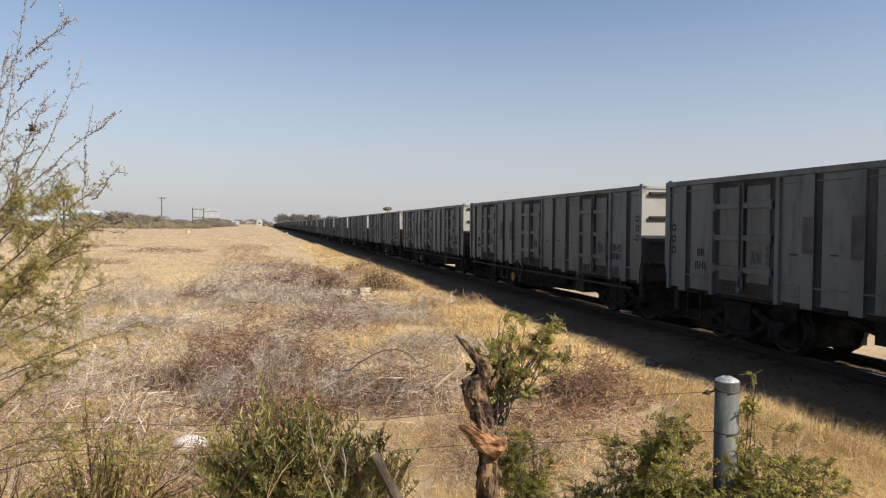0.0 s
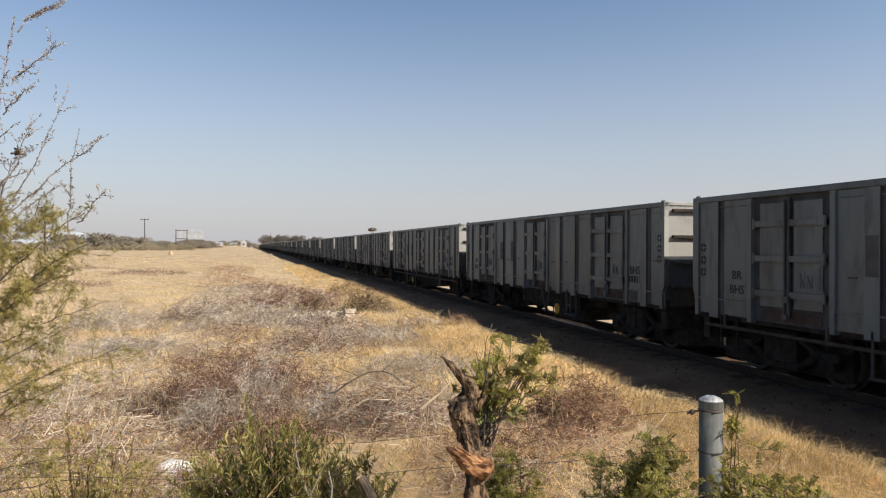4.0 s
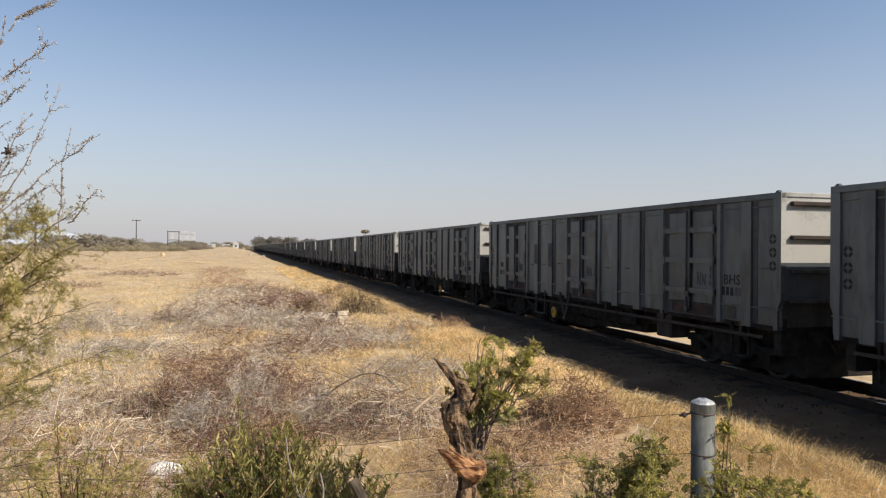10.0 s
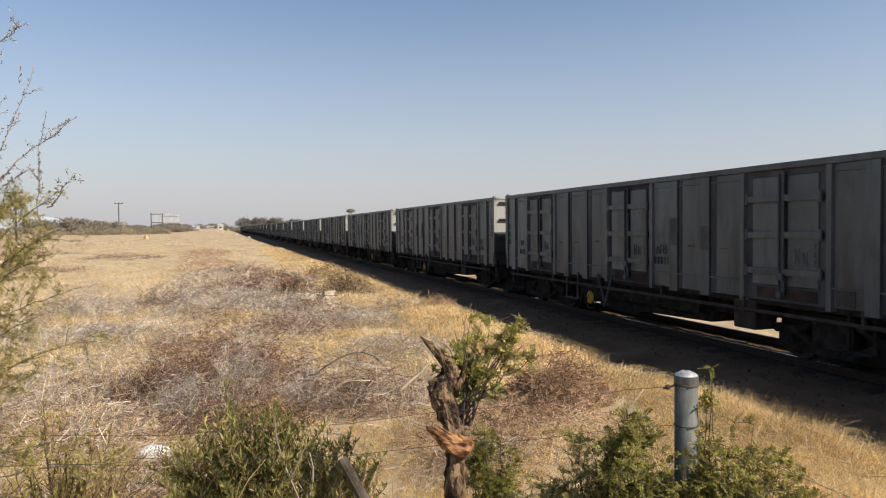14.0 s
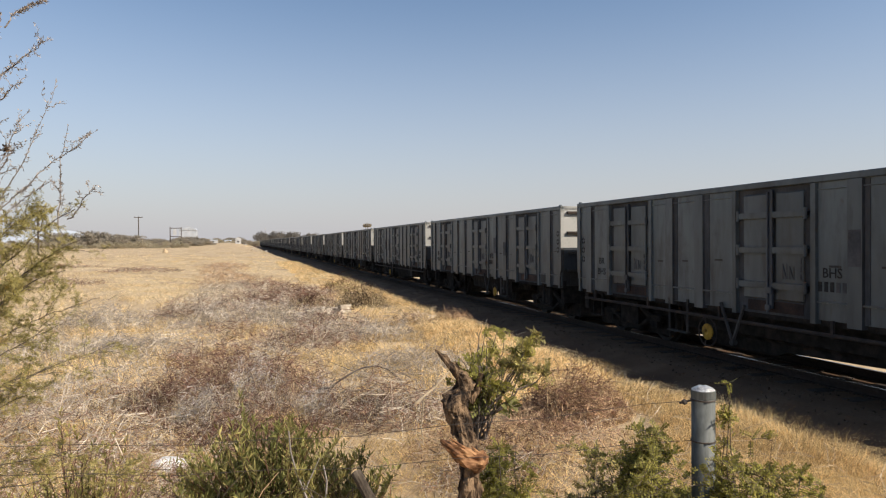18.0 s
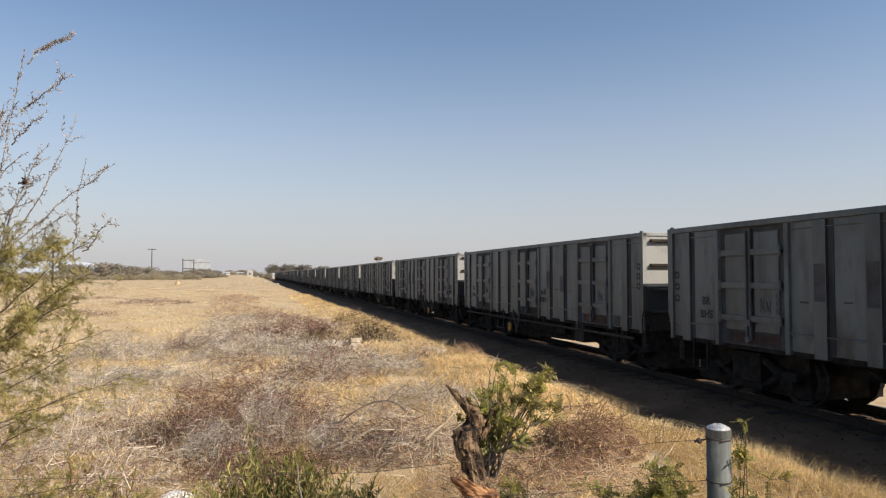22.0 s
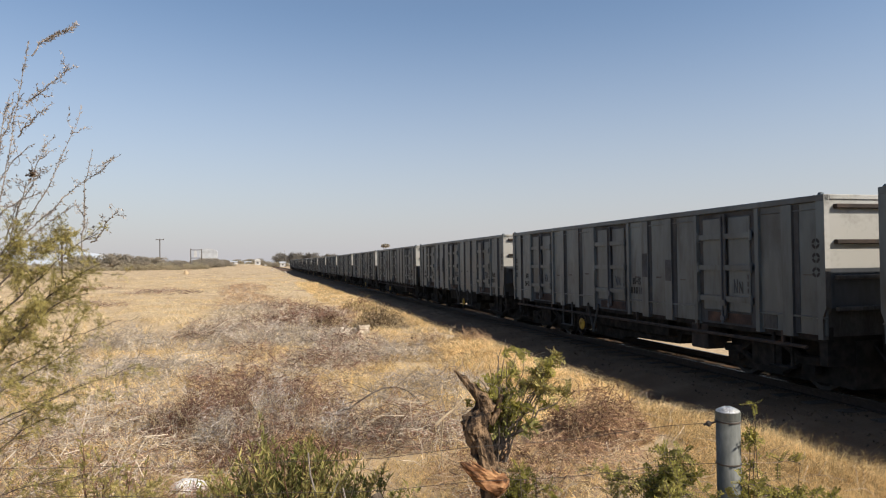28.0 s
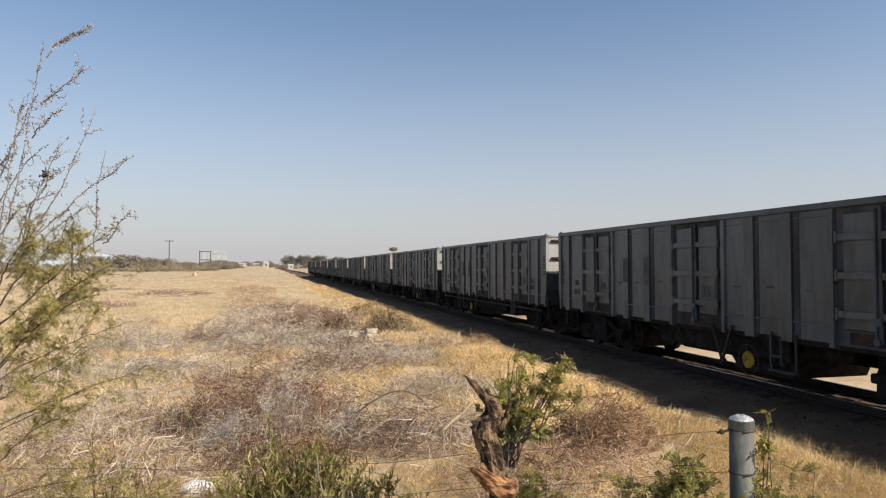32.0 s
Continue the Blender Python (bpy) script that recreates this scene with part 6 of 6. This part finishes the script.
def far_plants():
    kinds = []
    for name, label, w, h, m, leaf, foot in (("thorn_bush", "grey-green thorn bush at the edge of the field", 5.0, 2.6, M_FARBUSH_HAZY, 0.2, 0.04), ("thorn_bush", "low pale olive thorn bush at the edge of the field", 6.0, 1.9, M_FAR_HAZY, 0.17, 0.02), ("far_tree", "dark spreading tree far down the line", 8.0, 8.0, M_FARDARK_HAZY, 0.42, 0.1), ("far_tree", "rounded dark tree far down the line", 9.0, 6.2, M_FARDARK_HAZY, 0.42, 0.1), ("far_tree", "slender tree rising beyond the track", 2.7, 10.0, M_FARBUSH_HAZY, 0.4, 0.6)):
        ob = thing(name, label, "tree" if name == "far_tree" else "bush")
        bm = rod(bmesh.new(), (0, 0, -0.1), (0.1, 0, h * 0.4), 0.03 * h, 0.02 * h, 6)
        for a in (0, 2.1, 4.2):
            rod(bm, (0.1, 0, h * 0.3), (math.cos(a) * w * 0.22, math.sin(a) * w * 0.22, h * 0.7), 0.015 * h, 0.006 * h, 5)
        part("trunk", bm, M_STEM, ob)
        part("crown", mesh_of("crown", *crown(w, w, h, 3000, leaf * 0.85, foot), m), parent=ob)
        kinds.append(ob)
    def put(k, x, y, s, group):
        o = copy_thing(kinds[k], pose(x, y, float(height(x, y)), 0, 0, rng.uniform(0, 360)) @ Matrix.Diagonal((s, s, s, 1)))
        o.scale = (s, s, s)
        tagged(o, group=group)
    # thicket along the left edge of the field: bearings in shares of the distance, and heights
    for b0, b1, tall, many in ((-0.5, -0.23, 4.6, 16), (-0.24, -0.19, 4.6, 12), (-0.19, -0.154, 6.6, 12), (-0.154, -0.133, 5.3, 8), (-0.133, -0.1, 4.5, 12), (-0.1, -0.03, 3.4, 16), (-0.086, -0.055, 5.0, 12)):
        for i in range(many):
            y = 275 + 50 * rng.random()
            put(0, y * rng.uniform(b0, b1), y, tall * rng.uniform(0.45, 1.12) / 2.6, "thicket at the edge of the field")
    for i in range(46):
        y = 232 + 34 * rng.random()
        put(1, y * rng.uniform(-0.36, -0.06), y, rng.uniform(0.6, 1.7), "low bush before the thicket")
    for i in range(30):
        y = 480 + 220 * rng.random()
        put(i % 2, -0.2 * y + rng.random() * y * 0.21, y, rng.uniform(1.2, 2.2), "far bush line")
    for k, x, y, s in ((2, 16.9, 720, 2.2), (2, 22.5, 728, 1.7), (3, 28.8, 600, 2.2), (3, 40.8, 600, 2.1), (3, 35.0, 612, 1.7), (3, 50.0, 600, 1.6), (3, 57.7, 600, 1.85), (3, 66.0, 615, 1.0), (3, 74.0, 620, 0.9), (3, -6, 640, 0.9)):
        put(k, x, y, s, "far trees down the line")
    for i in range(9):
        y = 490 + 30 * rng.random()
        put(0, rng.uniform(20, 62), y, rng.uniform(1.3, 2.0), "far bush behind the line")
    put(4, 56.9, 330, 1.28, "far trees beyond the track")
    for i in range(10):
        y = 280 + 200 * rng.random()
        put(i % 2, rng.uniform(130, 130 + y * 0.6), y, rng.uniform(1.0, 1.8), "bush beyond the track")
    for i in range(34):
        y = 620 + 45 * rng.random()
        put(i % 2, y * rng.uniform(-0.075, 0.03), y, rng.uniform(1.7, 2.9), "far bush line")
    for b, tall in ((-0.187, 7.0), (-0.176, 6.6), (-0.165, 5.6), (-0.2, 6.0), (-0.215, 6.2), (-0.152, 5.0), (-0.235, 6.4)):
        put(0, b * 285, 285, tall / 2.3, "thicket at the edge of the field")
    for i in range(14):
        y = 300 + 350 * rng.random()
        put(i % 2, -0.33 * y - rng.random() * y * 0.5, y, rng.uniform(1.0, 1.9), "far bush line")
    for k in kinds:
        for o in (*k.children_recursive, k):
            bpy.data.objects.remove(o)


def building(label, x, y, w, d, h, roof, turn=0.0, dome=False):
    ob = thing("building", label, "building", at=(x, y, float(height(x, y))), turn=(0, 0, turn))
    part("wall", boxes((-w / 2, w / 2, -d / 2, d / 2, 0, h)), M_ROOF if h > 5 else M_WALLW, ob)
    if dome:
        bm = bmesh.new()
        n = 12
        rows = [[bm.verts.new((-(w / 2 + 0.2) * math.cos(math.pi * i / n), s * (d / 2 + 0.2), h + roof * math.sin(math.pi * i / n))) for i in range(n + 1)] for s in (-1, 1)]
        for i in range(n):
            bm.faces.new((rows[0][i], rows[0][i + 1], rows[1][i + 1], rows[1][i]))
        bm.faces.new(rows[0]), bm.faces.new(rows[1][::-1])
    else:
        bm = bmesh.new()
        v = [bm.verts.new(p) for p in ((-w / 2 - 0.3, -d / 2 - 0.3, h), (w / 2 + 0.3, -d / 2 - 0.3, h), (w / 2 + 0.3, d / 2 + 0.3, h), (-w / 2 - 0.3, d / 2 + 0.3, h), (-w / 2 - 0.3, 0, h + roof), (w / 2 + 0.3, 0, h + roof))]
        for q in ((0, 1, 5, 4), (2, 3, 4, 5), (0, 4, 3), (1, 2, 5), (3, 2, 1, 0)):
            bm.faces.new([v[i] for i in q])
    part("roof", bm, M_WALLW if dome and h < 5 else M_ROOF, ob)
    if h > 5:
        return
    for k in range(max(1, int(w // 4))):
        cx = -w / 2 + (k + 0.5) * w / max(1, int(w // 4))
        part("window", boxes((cx - 0.6, cx + 0.6, -d / 2 - 0.03, -d / 2 + 0.02, h * 0.4, h * 0.75)), M_DARKGLASS, ob)


def utility_pole(x, y, h):
    ob = thing("utility_pole", "tall wooden utility pole with a crossarm", "utility pole", at=(x, y, float(height(x, y))), group="utility poles")
    part("pole", rod(bmesh.new(), (0, 0, -0.2), (0, 0, h), 0.21, 0.16, 8), M_POLE, ob)
    part("crossarm", boxes((-1.5, 1.5, -0.12, 0.12, h - 0.45, h - 0.2)), M_POLE, ob)
    for dx in (-1.35, 0.0, 1.35):
        part("insulator", rod(bmesh.new(), (dx, 0, h - 0.2), (dx, 0, h + 0.12), 0.09, 0.06, 6), M_POLE, ob)


def distance():
    utility_pole(-38.9, 290, 11.5)
    utility_pole(-38.5, 152, 9.6)
    ob = thing("billboard_frame", "dark steel billboard frame standing above the thicket", "billboard", at=(-26.3, 299, float(height(-26.3, 299))))
    for x, top in ((-2.1, 7.7), (2.1, 7.5)):
        part("post", boxes((x - 0.16, x + 0.16, -0.16, 0.16, -0.3, top)), M_POLE, ob)
    part("top_beam", boxes((-2.3, 2.4, -0.13, 0.13, 7.0, 7.28)), M_POLE, ob)
    part("lower_beam", boxes((-1.94, 1.94, -0.1, 0.1, 3.7, 3.95)), M_POLE, ob)
    part("panel", boxes((-0.9, 0.3, -0.08, 0.08, 4.2, 6.8)), M_WALLW, ob, "white panel")
    building("pale industrial hall behind the billboard", -30.8, 430, 9.4, 12, 7.6, 1.9, dome=True)
    building("white domed hut far down the field", -3.0, 420, 3.2, 4, 2.2, 1.5, dome=True)
    building("low white house far down the field", -18.6, 470, 5, 4, 1.6, 0.6)
    building("low white house far down the field", -11.5, 560, 5, 4, 1.8, 0.6)
    building("pale lineside hut beside the far track", 16.0, 600, 4.6, 4, 3.2, 1.2)
    building("low pale shed beside the far track", 0.5, 600, 4.6, 3, 2.2, 0.5)
    mast = thing("radio_mast", "thin radio mast rising above the far trees", "mast", at=(18.6, 640, float(height(18.6, 640))))
    part("mast", rod(bmesh.new(), (0, 0, 0), (0, 0, 14.2), 0.22, 0.12, 6), M_POLE, mast)
    part("tip", rod(bmesh.new(), (0, 0, 14.2), (0, 0, 15.4), 0.4, 0.3, 6), M_WALLW, mast)
    mound = bmesh.new()
    bmesh.ops.create_icosphere(mound, subdivisions=3, radius=1, matrix=Matrix.Diagonal((0.6, 0.6, 1.2, 1)))
    for v in mound.verts:
        v.co *= 1 + 0.25 * noise.noise(v.co * 2)
    tagged(part("termite_mound", mound, M_SOIL, at=(-15.2, 150, float(height(-15.2, 150)) - 0.4)), "small pale earth mound in the open field", "mound")
    for i in range(16):
        x, y = rng.uniform(2.0, 5.2), rng.uniform(150, 300)
        s = rng.uniform(0.15, 0.4)
        bm = bmesh.new()
        bmesh.ops.create_icosphere(bm, subdivisions=1, radius=s, matrix=Matrix.Diagonal((1.3, 1, 0.8, 1)))
        for v in bm.verts:
            v.co *= 1 + 0.4 * noise.noise(v.co * 3 + Vector((i, 0, 0)))
        tagged(part("rubble", bm, M_ROCK, at=(x, y, float(height(x, y)) + s * 0.3)), "pale rubble heaped beside the track", "rubble", "rubble beside the track")
    # a faint hill on the skyline, its haze put into the pale colour
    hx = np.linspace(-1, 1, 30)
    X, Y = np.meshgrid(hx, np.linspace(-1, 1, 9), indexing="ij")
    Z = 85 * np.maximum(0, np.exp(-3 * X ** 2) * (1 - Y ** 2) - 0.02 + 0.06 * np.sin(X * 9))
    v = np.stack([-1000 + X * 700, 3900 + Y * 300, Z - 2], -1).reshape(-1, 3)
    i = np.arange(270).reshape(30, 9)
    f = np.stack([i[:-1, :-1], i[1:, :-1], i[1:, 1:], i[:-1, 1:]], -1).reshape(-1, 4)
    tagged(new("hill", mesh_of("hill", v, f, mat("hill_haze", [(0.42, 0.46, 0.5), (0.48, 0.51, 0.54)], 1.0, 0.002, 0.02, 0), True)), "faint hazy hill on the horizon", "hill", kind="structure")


# ---------------------------------------------------------------- build
ground()
thorn_shrub()
grass()
all_brush()
near_bushes()
stump()
fence()
litter()
far_plants()
distance()
TRAIN = make_train()
track()


def motions():
    """The train runs towards the camera; its wheels roll."""
    for n, ob in TRAIN:
        walk(ob, [(t, wagon_pose(n, t)) for t in range(33)])
    seen = {}
    for n, ob in TRAIN:
        for axle in [o for o in ob.children_recursive if o.name.startswith("wheelset")]:
            spot = tuple(round(c, 3) for c in axle.matrix_basis.translation)
            if spot not in seen:
                rows = [(k / FPS, Matrix.Translation(spot) @ Matrix.Rotation(travelled(min(32.0, k / FPS)) / WHEEL, 4, "X")) for k in range(32 * FPS + 1)]
                walk(axle, rows)
                seen[spot] = axle.animation_data
            else:
                axle.rotation_mode = "QUATERNION"
                axle.animation_data_create()
                axle.animation_data.action = seen[spot].action
                axle.animation_data.action_slot = seen[spot].action_slot


motions()
